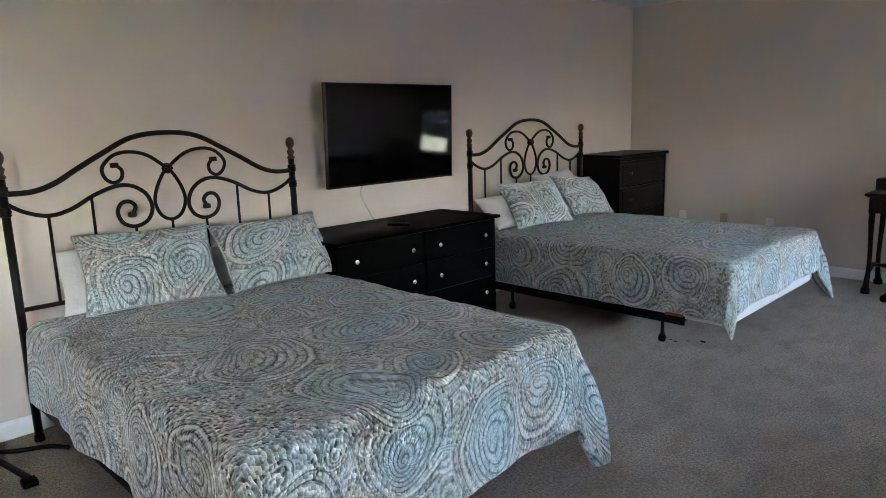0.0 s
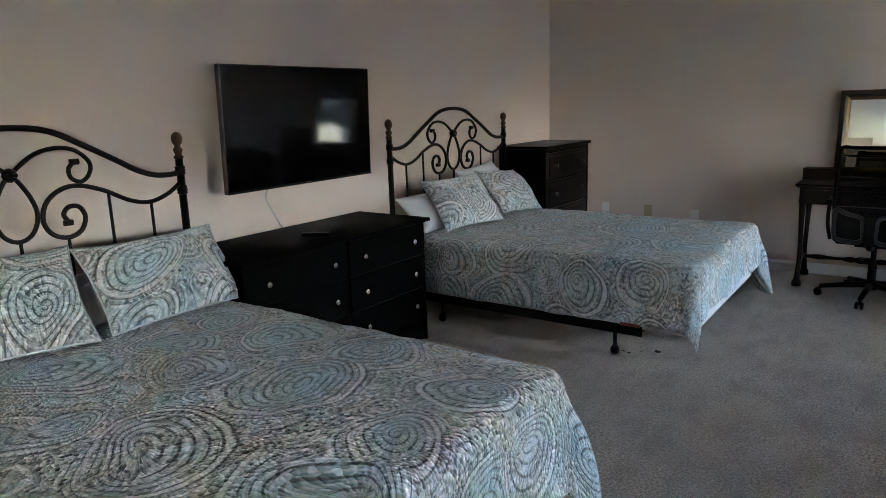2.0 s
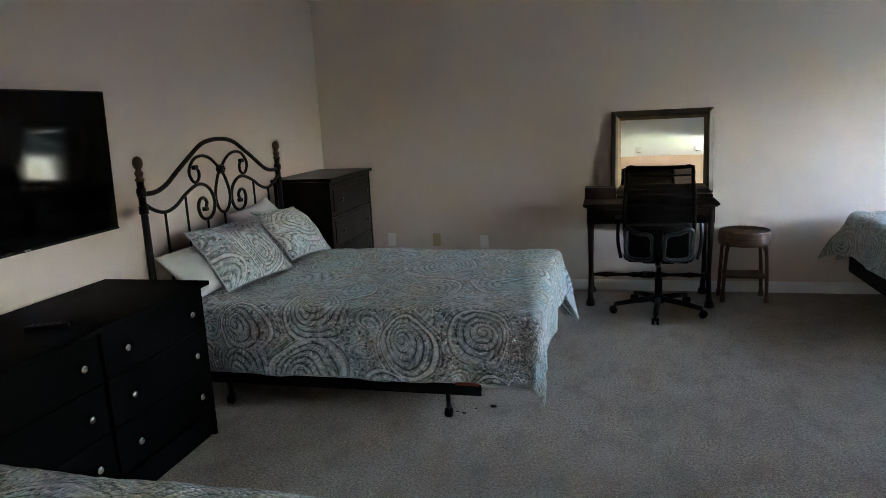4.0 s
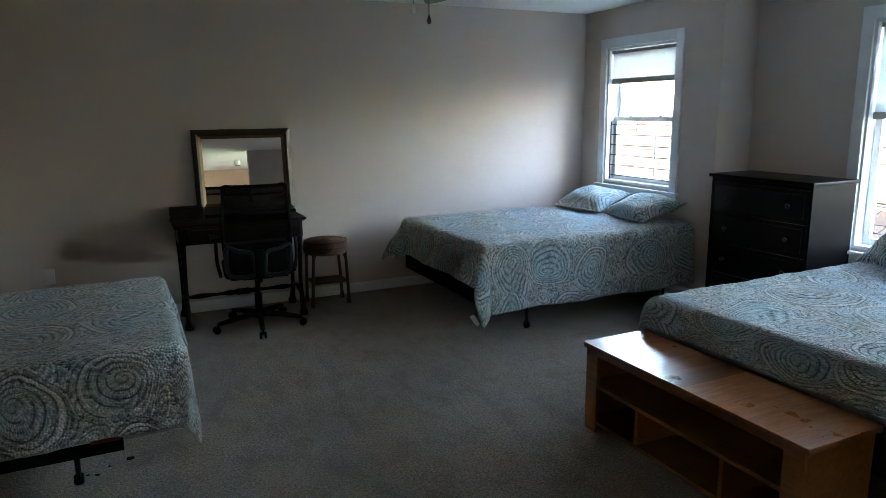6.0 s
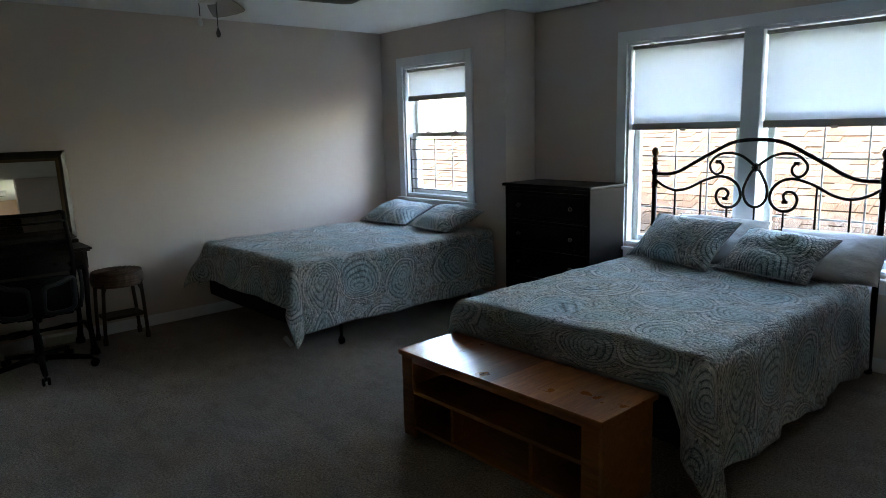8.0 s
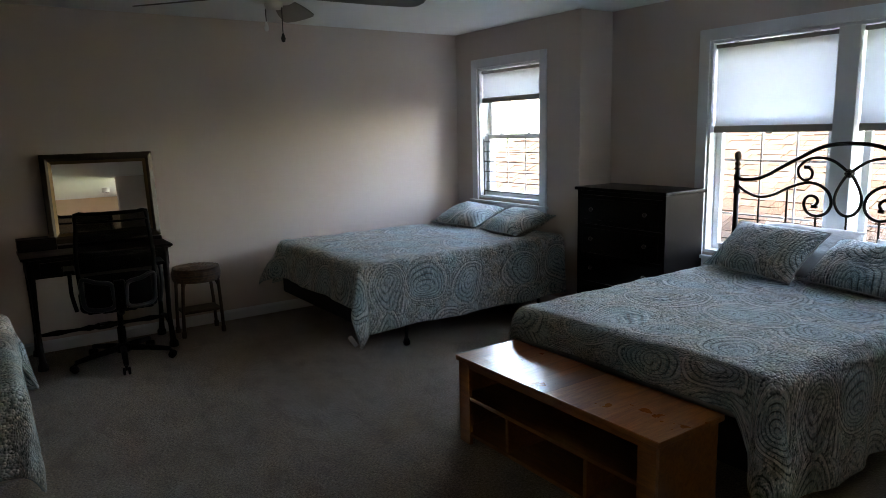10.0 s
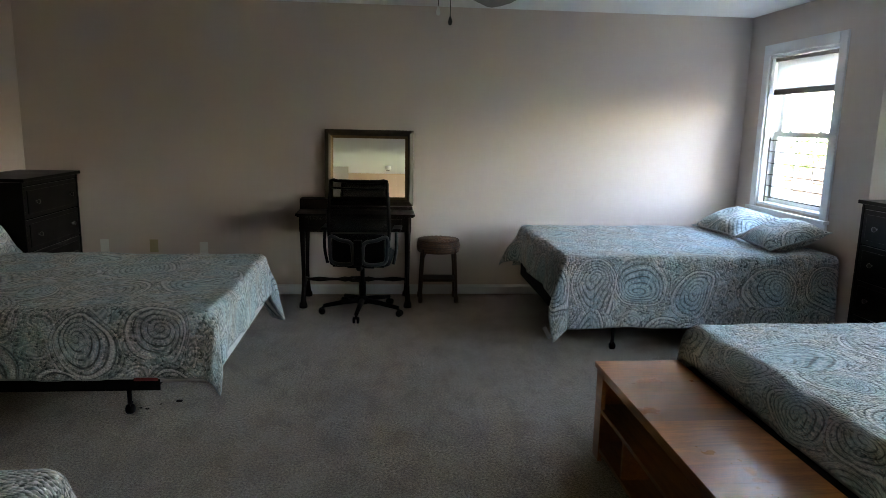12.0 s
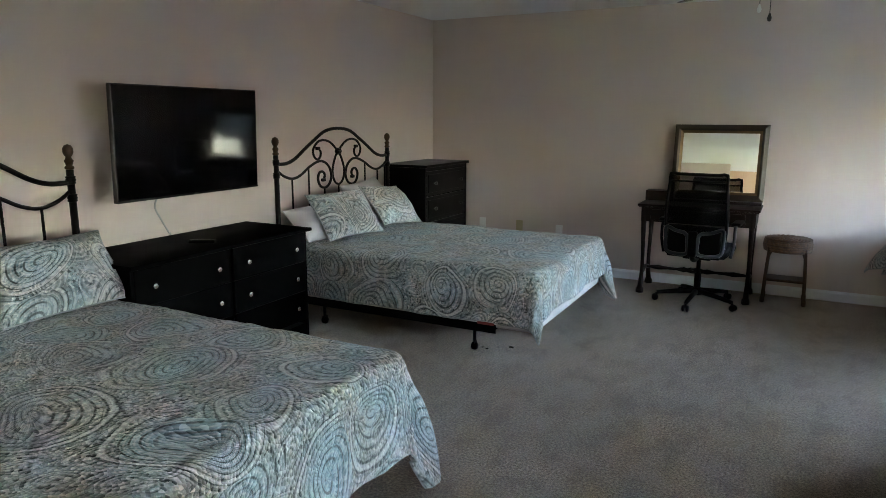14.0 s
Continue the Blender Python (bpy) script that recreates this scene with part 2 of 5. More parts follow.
    c = a.mix(a.math("MULTIPLY", line, a.ramp(w1, grey((0.80, 0.0), (0.93, 0.22), (1.0, 0.30)))), c, cream)
    c = a.mix(a.ramp(half, grey((0.455, 0.0), (0.468, 0.5), (0.495, 0.5), (0.508, 0.0))), c, cream)
    c = a.mix(a.ramp(half, grey((0.508, 0.0), (0.518, 0.85), (0.53, 0.0))), c, dark)
    c = a.mix(a.ramp(half, grey((0.578, 0.0), (0.588, 0.75), (0.60, 0.0))), c, dark)
    c = a.mix(a.ramp(half, grey((0.605, 0.0), (0.62, 0.35), (0.645, 0.0))), c, cream)
    a.color(c)
    # puckers: puffs between the stitches, furrows along the scrolls
    h = a.math("ADD", a.math("MULTIPLY", a.math("MULTIPLY", dome, dome), -1.6), a.math("MULTIPLY", a.noise(uv, 24, 3, 0.6), 0.7))
    h = a.math("ADD", h, a.math("MULTIPLY", a.math("MULTIPLY", w1, in1), 0.16))
    n = a.bump(h, 0.5 if flat else 0.75, 0.011)
    a.bump(a.noise(uv, 500, 2), 0.2, 0.001, n)
    a.set("Sheen Weight", 0.24)
    a.set("Sheen Roughness", 0.45)
    return a.m


def cloth(name, c, scale=260, rough=0.9):
    a = Mat(name, c, rough, spec=0.15)
    v = a.coords()
    a.color(a.mix(a.noise(v, 6, 3), tuple(x * 0.86 for x in c), c))
    n = a.bump(a.noise(v, scale, 2), 0.25, 0.002)
    a.bump(a.noise(v, 11, 4, 0.6), 0.5, 0.02, n)
    return a.m


def lacquer(name, c, rough=0.35, worn=0.5, spec=0.4):
    a = Mat(name, c, rough, spec=spec)
    v = a.coords((1, 1, 1))
    g = a.noise(a.coords((9, 1.2, 9)), 14, 4, 0.6)
    a.color(a.mix(g, c, tuple(min(1, x * 1.6 + 0.0006) for x in c)))
    a.rough(a.ramp(a.noise(v, 3.5, 4), [(0.3, (rough,) * 3), (0.75, (rough + 0.2 * worn,) * 3)]))
    a.bump(g, 0.05, 0.002)
    return a.m


def wood(name, dark, light, rough=0.3, along=(1.2, 14, 14), coat=0.3, tint=False, spec=0.5):
    a = Mat(name, light, rough, spec=spec)
    v = a.coords(along)
    ring = a.noise(v, 3.2, 5, 0.6, 1.2)
    grain = a.noise(a.coords(tuple(k * 6 for k in along)), 5, 3, 0.6)
    c = a.ramp(a.math("ADD", a.math("MULTIPLY", ring, 0.7), a.math("MULTIPLY", grain, 0.3)), [(0.3, dark), (0.62, light)])
    if tint:
        oi = a.t.nodes.new("ShaderNodeObjectInfo")
        c = a.mix(1.0, c, a.ramp(oi.outputs["Random"], [(0.0, (0.50, 0.44, 0.39)), (0.35, (0.72, 0.66, 0.61)), (0.7, (1.0, 1.0, 0.97)), (1.0, (1.1, 1.22, 1.18))]), "MULTIPLY")
    a.color(c)
    a.rough(a.ramp(a.noise(a.coords(), 5, 4), [(0.3, (rough,) * 3), (0.8, (rough + 0.15,) * 3)]))
    a.bump(grain, 0.06, 0.002)
    a.set("Coat Weight", coat)
    a.set("Coat Roughness", 0.18)
    return a.m


def plain(name, c, rough=0.5, metal=0.0, spec=0.5, grain=0.0):
    a = Mat(name, c, rough, metal, spec)
    if grain:
        v = a.coords()
        a.color(a.mix(a.noise(v, 8, 4), c, tuple(x * 0.7 for x in c)))
        a.bump(a.noise(v, 240, 2), grain, 0.002)
    return a.m


CARPET = carpet_material()
QUILT = quilt_material("paisley quilt", 0.0)
SHAM = quilt_material("paisley sham", 1.9, True)
QUILT_BACK = cloth("pale quilt lining", (0.38, 0.42, 0.42))
WHITE_CLOTH = cloth("white pillowcase", (0.58, 0.59, 0.60))
SHEET = cloth("white box spring cover", (0.62, 0.62, 0.60))
BLACK_CLOTH = cloth("black box spring cover", (0.02, 0.02, 0.022))
IRON = plain("dark bronze painted steel", (0.006, 0.0048, 0.0045), 0.42, 0.0, 0.16, 0.05)
BRONZE = plain("rubbed bronze finial", (0.09, 0.055, 0.03), 0.35, 0.6, 0.5, 0.05)
BLACK_METAL = plain("black angle iron", (0.004, 0.004, 0.0045), 0.55, 0.0, 0.12, 0.05)
BLACK_PAINT = lacquer("black dresser lacquer", (0.0009, 0.0009, 0.001), 0.5, spec=0.02)
ESPRESSO = lacquer("espresso chest lacquer", (0.0022, 0.0017, 0.0016), 0.32, spec=0.10)
CHROME = plain("polished nickel", (0.75, 0.75, 0.74), 0.16, 1.0)
DARK_KNOB = plain("dark knob", (0.01, 0.009, 0.008), 0.3)
# bench pine twice: shade of the body and light on the planks in the colours
HONEY_SHADED = wood("honey pine", (0.15, 0.042, 0.008), (0.33, 0.105, 0.022), 0.3, (10, 1.0, 10), 0.35)
HONEY_LIT_PLANK = wood("honey pine lit plank", (0.25, 0.064, 0.016), (0.58, 0.182, 0.047), 0.26, (1.2, 10, 10), 0.42, True)
MAHOGANY = wood("dark mahogany", (0.0035, 0.0016, 0.0012), (0.013, 0.0055, 0.0036), 0.4, (1.5, 12, 12), 0.03, spec=0.12)
WICKER_WOOD = wood("dark rattan cane", (0.024, 0.009, 0.004), (0.07, 0.028, 0.011), 0.45, (10, 10, 1.5), 0.1)
WICKER = wood("woven rattan strand", (0.04, 0.016, 0.006), (0.16, 0.07, 0.027), 0.45, (6, 6, 6), 0.1, True)
PLASTIC = plain("black plastic", (0.002, 0.002, 0.0023), 0.5, 0.0, 0.05, 0.04)
GREY_PLASTIC = plain("blue grey plastic", (0.012, 0.0155, 0.02), 0.45, 0.0, 0.3, 0.04)
SEAT_CLOTH = cloth("black seat fabric", (0.003, 0.003, 0.0033))
SCREEN = plain("black television glass", (0.002, 0.002, 0.0025), 0.06, 0.0, 0.08)
BEZEL = plain("glossy black bezel", (0.008, 0.008, 0.009), 0.25)
MIRROR = plain("mirror glass", (0.9, 0.92, 0.91), 0.01, 1.0)
GILT = plain("old gilt", (0.20, 0.135, 0.065), 0.4, 0.7, 0.5, 0.1)
DARK_GILT = plain("dark bronze frame", (0.055, 0.04, 0.025), 0.4, 0.3, 0.5, 0.1)
WHITE_PLASTIC = plain("white plastic", (0.72, 0.72, 0.70), 0.4)
IVORY = plain("ivory plastic", (0.36, 0.31, 0.19), 0.45)
VINYL = plain("white vinyl sash", (0.76, 0.78, 0.79), 0.35)
GREY_BAR = plain("grey muntin", (0.5, 0.51, 0.52), 0.5)
DARK_WIRE = plain("dark grey wire", (0.04, 0.04, 0.045), 0.45, 0.3)
GREY_RAIL = plain("grey shade rail", (0.34, 0.33, 0.32), 0.6)


def shade_material():
    a = Mat("translucent cellular shade", (0.85, 0.87, 0.9), 0.9)
    n = a.t.nodes
    tr = n.new("ShaderNodeBsdfTranslucent")
    tr.inputs[0].default_value = (0.8, 0.86, 0.95, 1)
    mx = n.new("ShaderNodeMixShader")
    mx.inputs[0].default_value = 0.10
    a.link(a.b.outputs[0], mx.inputs[1])
    a.link(tr.outputs[0], mx.inputs[2])
    a.link(mx.outputs[0], n["Material Output"].inputs[0])
    a.bump(a.noise(a.coords((2, 2, 200)), 2, 2), 0.1, 0.002)
    return a.m


def glass_material():
    a = Mat("window glass", (1, 1, 1), 0.0)
    n = a.t.nodes
    tp = n.new("ShaderNodeBsdfTransparent")
    gl = n.new("ShaderNodeBsdfGlossy")
    gl.inputs["Roughness"].default_value = 0.02
    mx = n.new("ShaderNodeMixShader")
    mx.inputs[0].default_value = 0.05
    a.link(tp.outputs[0], mx.inputs[1])
    a.link(gl.outputs[0], mx.inputs[2])
    a.link(mx.outputs[0], n["Material Output"].inputs[0])
    return a.m


SHADE = shade_material()
GLASS = glass_material()


def frosted_material():
    a = Mat("frosted lamp glass", (0.75, 0.76, 0.76), 0.3)
    a.set("Transmission Weight", 0.25)
    return a.m


FROST = frosted_material()


PEACH = paint("peach wall paint", (0.60, 0.44, 0.32))

# ---- the room ----
T = 0.14
struct("floor", boxed(WEST - T, EAST_B + 0.22, SOUTH_FAR - T, NORTH + T, -0.12, 0.0), CARPET, "grey-beige cut pile carpet with faint tread marks", "carpet")
struct("ceiling", boxed(WEST - T, EAST_B + 0.22, SOUTH_FAR - T, NORTH + T, CEIL, CEIL + 0.12), CEILING, "flat white painted ceiling", "ceiling")
struct("wall_west", boxed(WEST - T, WEST, SOUTH_W - T, NORTH + T, 0, CEIL), WALL, "plain beige painted wall behind the television", "wall")
struct("wall_north", boxed(WEST, EAST_A, NORTH, NORTH + T, 0, CEIL), WALL, "plain beige painted wall behind the desk", "wall")


def wall_with_hole(x0, x1, y0, y1, hy0, hy1, hz0, hz1):
    bm = bmesh.new()
    box(bm, x0, x1, y0, hy0, 0, CEIL)
    box(bm, x0, x1, hy1, y1, 0, CEIL)
    box(bm, x0, x1, hy0, hy1, 0, hz0)
    box(bm, x0, x1, hy0, hy1, hz1, CEIL)
    return bm


W1 = (5.43, 6.34, 0.92, 2.19)
W2 = (2.02, 4.00, 0.62, 2.20)
WT = 0.20
struct("wall_east_1", wall_with_hole(EAST_A, EAST_A + WT, STEP_Y, NORTH + T, *W1), WALL, "beige painted wall with a single sash window", "wall")
struct("wall_step", boxed(EAST_A + WT, EAST_B + WT, STEP_Y, STEP_Y + T, 0, CEIL), WALL, "narrow return of the beige wall", "wall")
struct("wall_east_2", wall_with_hole(EAST_B, EAST_B + WT, SOUTH_E - T, STEP_Y, *W2), WALL, "beige painted wall with a pair of windows", "wall")
struct("wall_south_1", boxed(WEST, DOOR_W, SOUTH_W - T, SOUTH_W, 0, CEIL), WALL, "plain beige painted wall", "wall")
struct("wall_south_2", boxed(DOOR_E, EAST_B, SOUTH_E - T, SOUTH_E, 0, CEIL), WALL, "plain beige painted wall", "wall")
struct("wall_hall_1", boxed(-1.75 - T, -1.75, SOUTH_FAR, SOUTH_W - T, 0, CEIL), WALL, "plain beige painted passage wall", "wall")
# no opening is known here; it is added for the passage fill lamp
struct("wall_hall_2", wall_with_hole(1.75, 1.75 + T, SOUTH_FAR, SOUTH_E - T, *HALL_GAP), WALL, "plain beige painted passage wall with an added opening for the fill lamp", "wall")
struct("wall_hall_3", boxed(-1.75 - T, 1.75 + T, SOUTH_FAR - T, SOUTH_FAR, 0, CEIL), PEACH, "plain peach painted wall at the passage end", "wall")


def baseboard(x0, y0, x1, y1):
    """A board along a wall, 16 mm thick to the right of the way from start to end, with a shaped top."""
    a, b = Vector((x0, y0, 0)), Vector((x1, y1, 0))
    d = (b - a).normalized()
    n = Vector((d.y, -d.x, 0))
    bm = bmesh.new()
    prof = [(0.0, 0.001), (0.016, 0.001), (0.016, 0.070), (0.011, 0.080), (0.008, 0.090), (0.0, 0.090)]
    ends = [[bm.verts.new(p + n * t + Vector((0, 0, z))) for t, z in prof] for p in (a, b)]
    for k in range(len(prof)):
        j = (k + 1) % len(prof)
        bm.faces.new((ends[0][k], ends[0][j], ends[1][j], ends[1][k]))
    bm.faces.new(ends[0])
    bm.faces.new(ends[1][::-1])
    return struct("baseboard", bm, TRIM, "white painted baseboard", "baseboard")


baseboard(WEST, SOUTH_W, WEST, NORTH)
baseboard(WEST + 0.016, NORTH, EAST_A, NORTH)
baseboard(EAST_A, NORTH - 0.016, EAST_A, STEP_Y)
baseboard(EAST_A, STEP_Y, EAST_B, STEP_Y)
baseboard(EAST_B, STEP_Y - 0.016, EAST_B, SOUTH_E)


# ---- windows ----
def window(name, x, y0, y1, z0, z1, units, label):
    """Sash windows in one opening of a wall whose room face is at x. units: pairs of y ends."""
    w = thing(name, label, "window", None, "", "structure")
    c = 0.085
    part("casing", boxed(x - 0.018, x + 0.001, y0 - c, y0, z0 - 0.02, z1 + c, 0.003), TRIM, w)
    part("casing", boxed(x - 0.018, x + 0.001, y1, y1 + c, z0 - 0.02, z1 + c, 0.003), TRIM, w)
    part("casing", boxed(x - 0.021, x + 0.001, y0, y1, z1, z1 + c, 0.003), TRIM, w)
    part("window_sill", boxed(x - 0.045, x + 0.10, y0 - c - 0.02, y1 + c + 0.02, z0 - 0.045, z0 - 0.021, 0.004), TRIM, w)
    part("apron", boxed(x - 0.018, x + 0.001, y0 - c, y1 + c, z0 - 0.12, z0 - 0.046, 0.003), TRIM, w)
    fr = bmesh.new()
    box(fr, x + 0.002, x + WT, y0, y0 + 0.02, z0, z1)
    box(fr, x + 0.002, x + WT, y1 - 0.02, y1, z0, z1)
    box(fr, x + 0.002, x + WT, y0 + 0.02, y1 - 0.02, z1 - 0.02, z1)
    box(fr, x + 0.002, x + WT, y0 + 0.02, y1 - 0.02, z0, z0 + 0.02)
    part("window_frame", fr, TRIM, w)
    for (a, b), (a2, b2) in zip(units, units[1:]):
        part("mullion", boxed(x - 0.014, x + WT - 0.01, b, a2, z0 + 0.02, z1 - 0.02, 0.003), TRIM, w)
    for a, b in units:
        a, b = a + 0.022, b - 0.022
        mid = 1.61 if len(units) > 1 else (z0 + z1) / 2 - 0.03
        for up in (True, False):
            xs = x + (0.125 if up else 0.085)
            lo, hi = (mid - 0.02, z1 - 0.022) if up else (z0 + 0.022, mid + 0.022)
            s = bmesh.new()
            st, rail = 0.048, 0.05
            box(s, xs, xs + 0.034, a, a + st, lo, hi, 0.004)
            box(s, xs, xs + 0.034, b - st, b, lo, hi, 0.004)
            box(s, xs, xs + 0.034, a + st, b - st, lo, lo + (0.042 if up else rail), 0.004)
            box(s, xs, xs + 0.034, a + st, b - st, hi - (rail if up else 0.042), hi, 0.004)
            sash = part("sash", s, VINYL, w)
            g = part("pane", boxed(xs + 0.014, xs + 0.018, a + st - 0.004, b - st + 0.004, lo + 0.03, hi - 0.03), GLASS, sash)
            g.visible_shadow = False
            if not up:
                for k in (1, 2):
                    yy = a + st + (b - a - 2 * st) * k / 3 - (0.045 if len(units) > 1 else 0)
                    part("muntin", boxed(xs + 0.021, xs + 0.029, yy - 0.0055, yy + 0.0055, lo + 0.03, hi - 0.03), GREY_BAR, sash)
                if len(units) > 1:
                    for k in (1, 2):
                        zz = 0.922 + 0.403 * (k - 1)
                        part("muntin", boxed(xs + 0.022, xs + 0.028, a + st, b - st, zz - 0.006, zz + 0.006), GREY_BAR, sash)
                for yy in (a + 0.27 * (b - a), b - 0.27 * (b - a)):
                    lk = bmesh.new()
                    box(lk, xs + 0.002, xs + 0.03, yy - 0.025, yy + 0.025, hi, hi + 0.010, 0.003)
                    box(lk, xs + 0.006, xs + 0.018, yy - 0.006, yy + 0.018, hi + 0.010, hi + 0.022, 0.003)
                    part("sash_lock", lk, VINYL, sash)
    return w


window("window_1", EAST_A, *W1, [(W1[0], W1[1])], "white double-hung sash window looking out on a shingle roof")
window("window_2", EAST_B, *W2, [(W2[0], 2.955), (3.085, W2[1])], "pair of white sash windows with grilles over a shingle roof")


def roller_shade(x, y0, y1, top, bottom):
    s = thing("roller_blind", "white translucent roller blind drawn half down in the window", "roller blind", None, "roller blinds")
    bm = bmesh.new()
    n = max(4, int((top - 0.03 - bottom) / 0.012))
    rows = []
    for k in range(n + 1):
        z = top - 0.03 + (bottom - top + 0.03) * k / n
        dx = 0.002 * math.sin(k * 0.35)
        rows.append([bm.verts.new((x + dx, y, z)) for y in (y0 + 0.006, y1 - 0.006)])
    for r, q in zip(rows, rows[1:]):
        bm.faces.new((r[0], r[1], q[1], q[0])).smooth = True
    fabric = part("fabric", bm, SHADE, s)
    part("head_rail", boxed(x - 0.016, x + 0.022, y0, y1, top - 0.034, top - 0.006, 0.004), GREY_RAIL, s)
    part("bottom_rail", boxed(x - 0.012, x + 0.016, y0 + 0.004, y1 - 0.004, bottom - 0.050, bottom, 0.005), GREY_RAIL, s)
    for f in (0.18, 0.82):
        br = bmesh.new()
        box(br, x - 0.014, x + 0.02, y0 + (y1 - y0) * f - 0.02, y0 + (y1 - y0) * f + 0.02, top - 0.006, top + 0.001, 0.001)
        part("bracket", br, WHITE_PLASTIC, s)
    tab = bmesh.new()
    box(tab, x - 0.018, x - 0.010, (y0 + y1) / 2 - 0.022, (y0 + y1) / 2 + 0.022, bottom - 0.060, bottom - 0.042, 0.003)
    part("pull_tab", tab, WHITE_PLASTIC, s)
    return s


roller_shade(EAST_A + 0.045, W1[0] + 0.024, W1[1] - 0.024, W1[3] - 0.021, 1.905)
roller_shade(EAST_B + 0.045, 3.085 + 0.004, W2[1] - 0.024, W2[3] - 0.021, 1.58)
roller_shade(EAST_B + 0.045, W2[0] + 0.024, 2.955 - 0.004, W2[3] - 0.021, 1.58)

guard = thing("window_guard", "thin dark wire guard across the lower sash of the window", "window guard")
for k in range(6):
    z = 0.985 + 0.098 * k
    part("wire", tube(bmesh.new(), [(EAST_A + 0.05, W1[0] + 0.021, z), (EAST_A + 0.05, W1[1] - 0.021, z)], 0.0045, 6), DARK_WIRE, guard)
for y in (W1[0] + 0.026, W1[1] - 0.026):
    part("upright", boxed(EAST_A + 0.046, EAST_A + 0.054, y - 0.004, y + 0.004, W1[2] + 0.021, 1.50), DARK_WIRE, guard)


# ---- beds ----
BED_L, BED_W = 1.98, 1.50


def headboard(parent, x):
    """Scrolled iron headboard in the plane at local x, centred on y = 0, from about 0.3 m up."""
    P = lambda y, z: (x, y, z)
    up = [(-0.765, 1.203), (-0.65, 1.203), (-0.55, 1.233), (-0.44, 1.296), (-0.32, 1.362), (-0.17, 1.435), (0, 1.455)]
    up = up + [(-y, z) for y, z in up[-2::-1]]
    part("arch_rail", tube(bmesh.new(), smooth_path([P(*p) for p in up], 6), 0.0135), IRON, parent)
    low = [(-0.765, 1.163), (-0.69, 1.113), (-0.59, 1.084), (-0.49, 1.104), (-0.375, 1.163), (-0.265, 1.198), (-0.185, 1.188), (-0.122, 1.14), (-0.100, 1.067), (-0.130, 1.006), (-0.193, 0.982), (-0.252, 1.004), (-0.276, 1.060), (-0.255, 1.106), (-0.212, 1.112), (-0.186, 1.083), (-0.203, 1.048)]
    scr = [(-0.004, 1.272), (-0.095, 1.340), (-0.185, 1.364), (-0.268, 1.350), (-0.325, 1.294), (-0.318, 1.242), (-0.280, 1.214), (-0.240, 1.232), (-0.233, 1.272), (-0.258, 1.300)]
    for s in (1, -1):
        part("scroll_rail", tube(bmesh.new(), smooth_path([P(s * y, z) for y, z in low], 6), 0.0105), IRON, parent)
        part("scroll", tube(bmesh.new(), smooth_path([P(s * y, z) for y, z in scr], 6), 0.0095), IRON, parent)
        for y, z in ((-0.203, 1.046), (-0.264, 1.302)):
            k = bmesh.new()
            box(k, x - 0.013, x + 0.013, s * y - 0.022, s * y + 0.016, z - 0.014, z + 0.012, 0.006)
            part("leaf_knob", k, IRON, parent)
        for y, z in ((-0.592, 1.080), (-0.392, 1.150), (-0.193, 0.978)):
            part("spindle", tube(bmesh.new(), [P(s * y, 0.662), P(s * y, z)], 0.0075, 8), IRON, parent)
        post = part("post", tube(bmesh.new(), [P(s * 0.765, 0.012), P(s * 0.765, 1.27)], 0.019, 14), IRON, parent)
        m = Matrix.Translation((x, s * 0.765, 0))
        part("finial", lathe(bmesh.new(), [(0.018, 1.27), (0.024, 1.276), (0.024, 1.284), (0.016, 1.292), (0.020, 1.304), (0.024, 1.316), (0.016, 1.328), (0.014, 1.336), (0.022, 1.346), (0.027, 1.362), (0.026, 1.380), (0.018, 1.396), (0.0, 1.404)], 16, m), BRONZE, post)
        for z in (1.215, 1.12):
            part("collar", lathe(bmesh.new(), [(0.019, z - 0.022), (0.026, z - 0.018), (0.023, z - 0.008), (0.027, z), (0.023, z + 0.008), (0.026, z + 0.018), (0.019, z + 0.022)], 14, m), IRON, post)
        part("foot_cap", lathe(bmesh.new(), [(0.022, 0.0), (0.024, 0.004), (0.022, 0.03), (0.019, 0.034)], 14, m), PLASTIC, post)
    oval = [(0, 1.262), (-0.056, 1.190), (-0.082, 1.10), (-0.056, 1.025), (0, 0.996), (0.056, 1.025), (0.082, 1.10), (0.056, 1.190)]
    part("oval", tube(bmesh.new(), smooth_path([P(*p) for p in oval], 7, True), 0.0095, 10, True), IRON, parent)
    part("spindle", tube(bmesh.new(), [P(0, 0.662), P(0, 0.996)], 0.0075, 8), IRON, parent)
    ros = bmesh.new()
    lathe(ros, [(0.0, -0.020), (0.022, -0.018), (0.029, -0.006), (0.029, 0.006), (0.022, 0.018), (0.0, 0.022)], 12, Matrix.Translation((x, 0, 1.268)) @ Matrix.Rotation(radians(90), 4, "Y"))
    for k in range(6):
        a = k * math.pi / 3
        box(ros, x + 0.010, x + 0.026, math.cos(a) * 0.016 - 0.007, math.cos(a) * 0.016 + 0.007, 1.268 + math.sin(a) * 0.016 - 0.007, 1.268 + math.sin(a) * 0.016 + 0.007, 0.004)
    part("rosette", ros, IRON, parent)
    part("bottom_rail", tube(bmesh.new(), [P(-0.765, 0.655), P(0.765, 0.655)], 0.0115), IRON, parent)


def rounded_slab(x0, x1, y0, y1, z0, z1, r=0.05):
    bm = bmesh.new()
    box(bm, x0, x1, y0, y1, z0, z1)
    bmesh.ops.bevel(bm, geom=list(bm.edges), offset=r, segments=4, profile=0.5, affect="EDGES")
    for f in bm.faces:
        f.smooth = True
    return bm


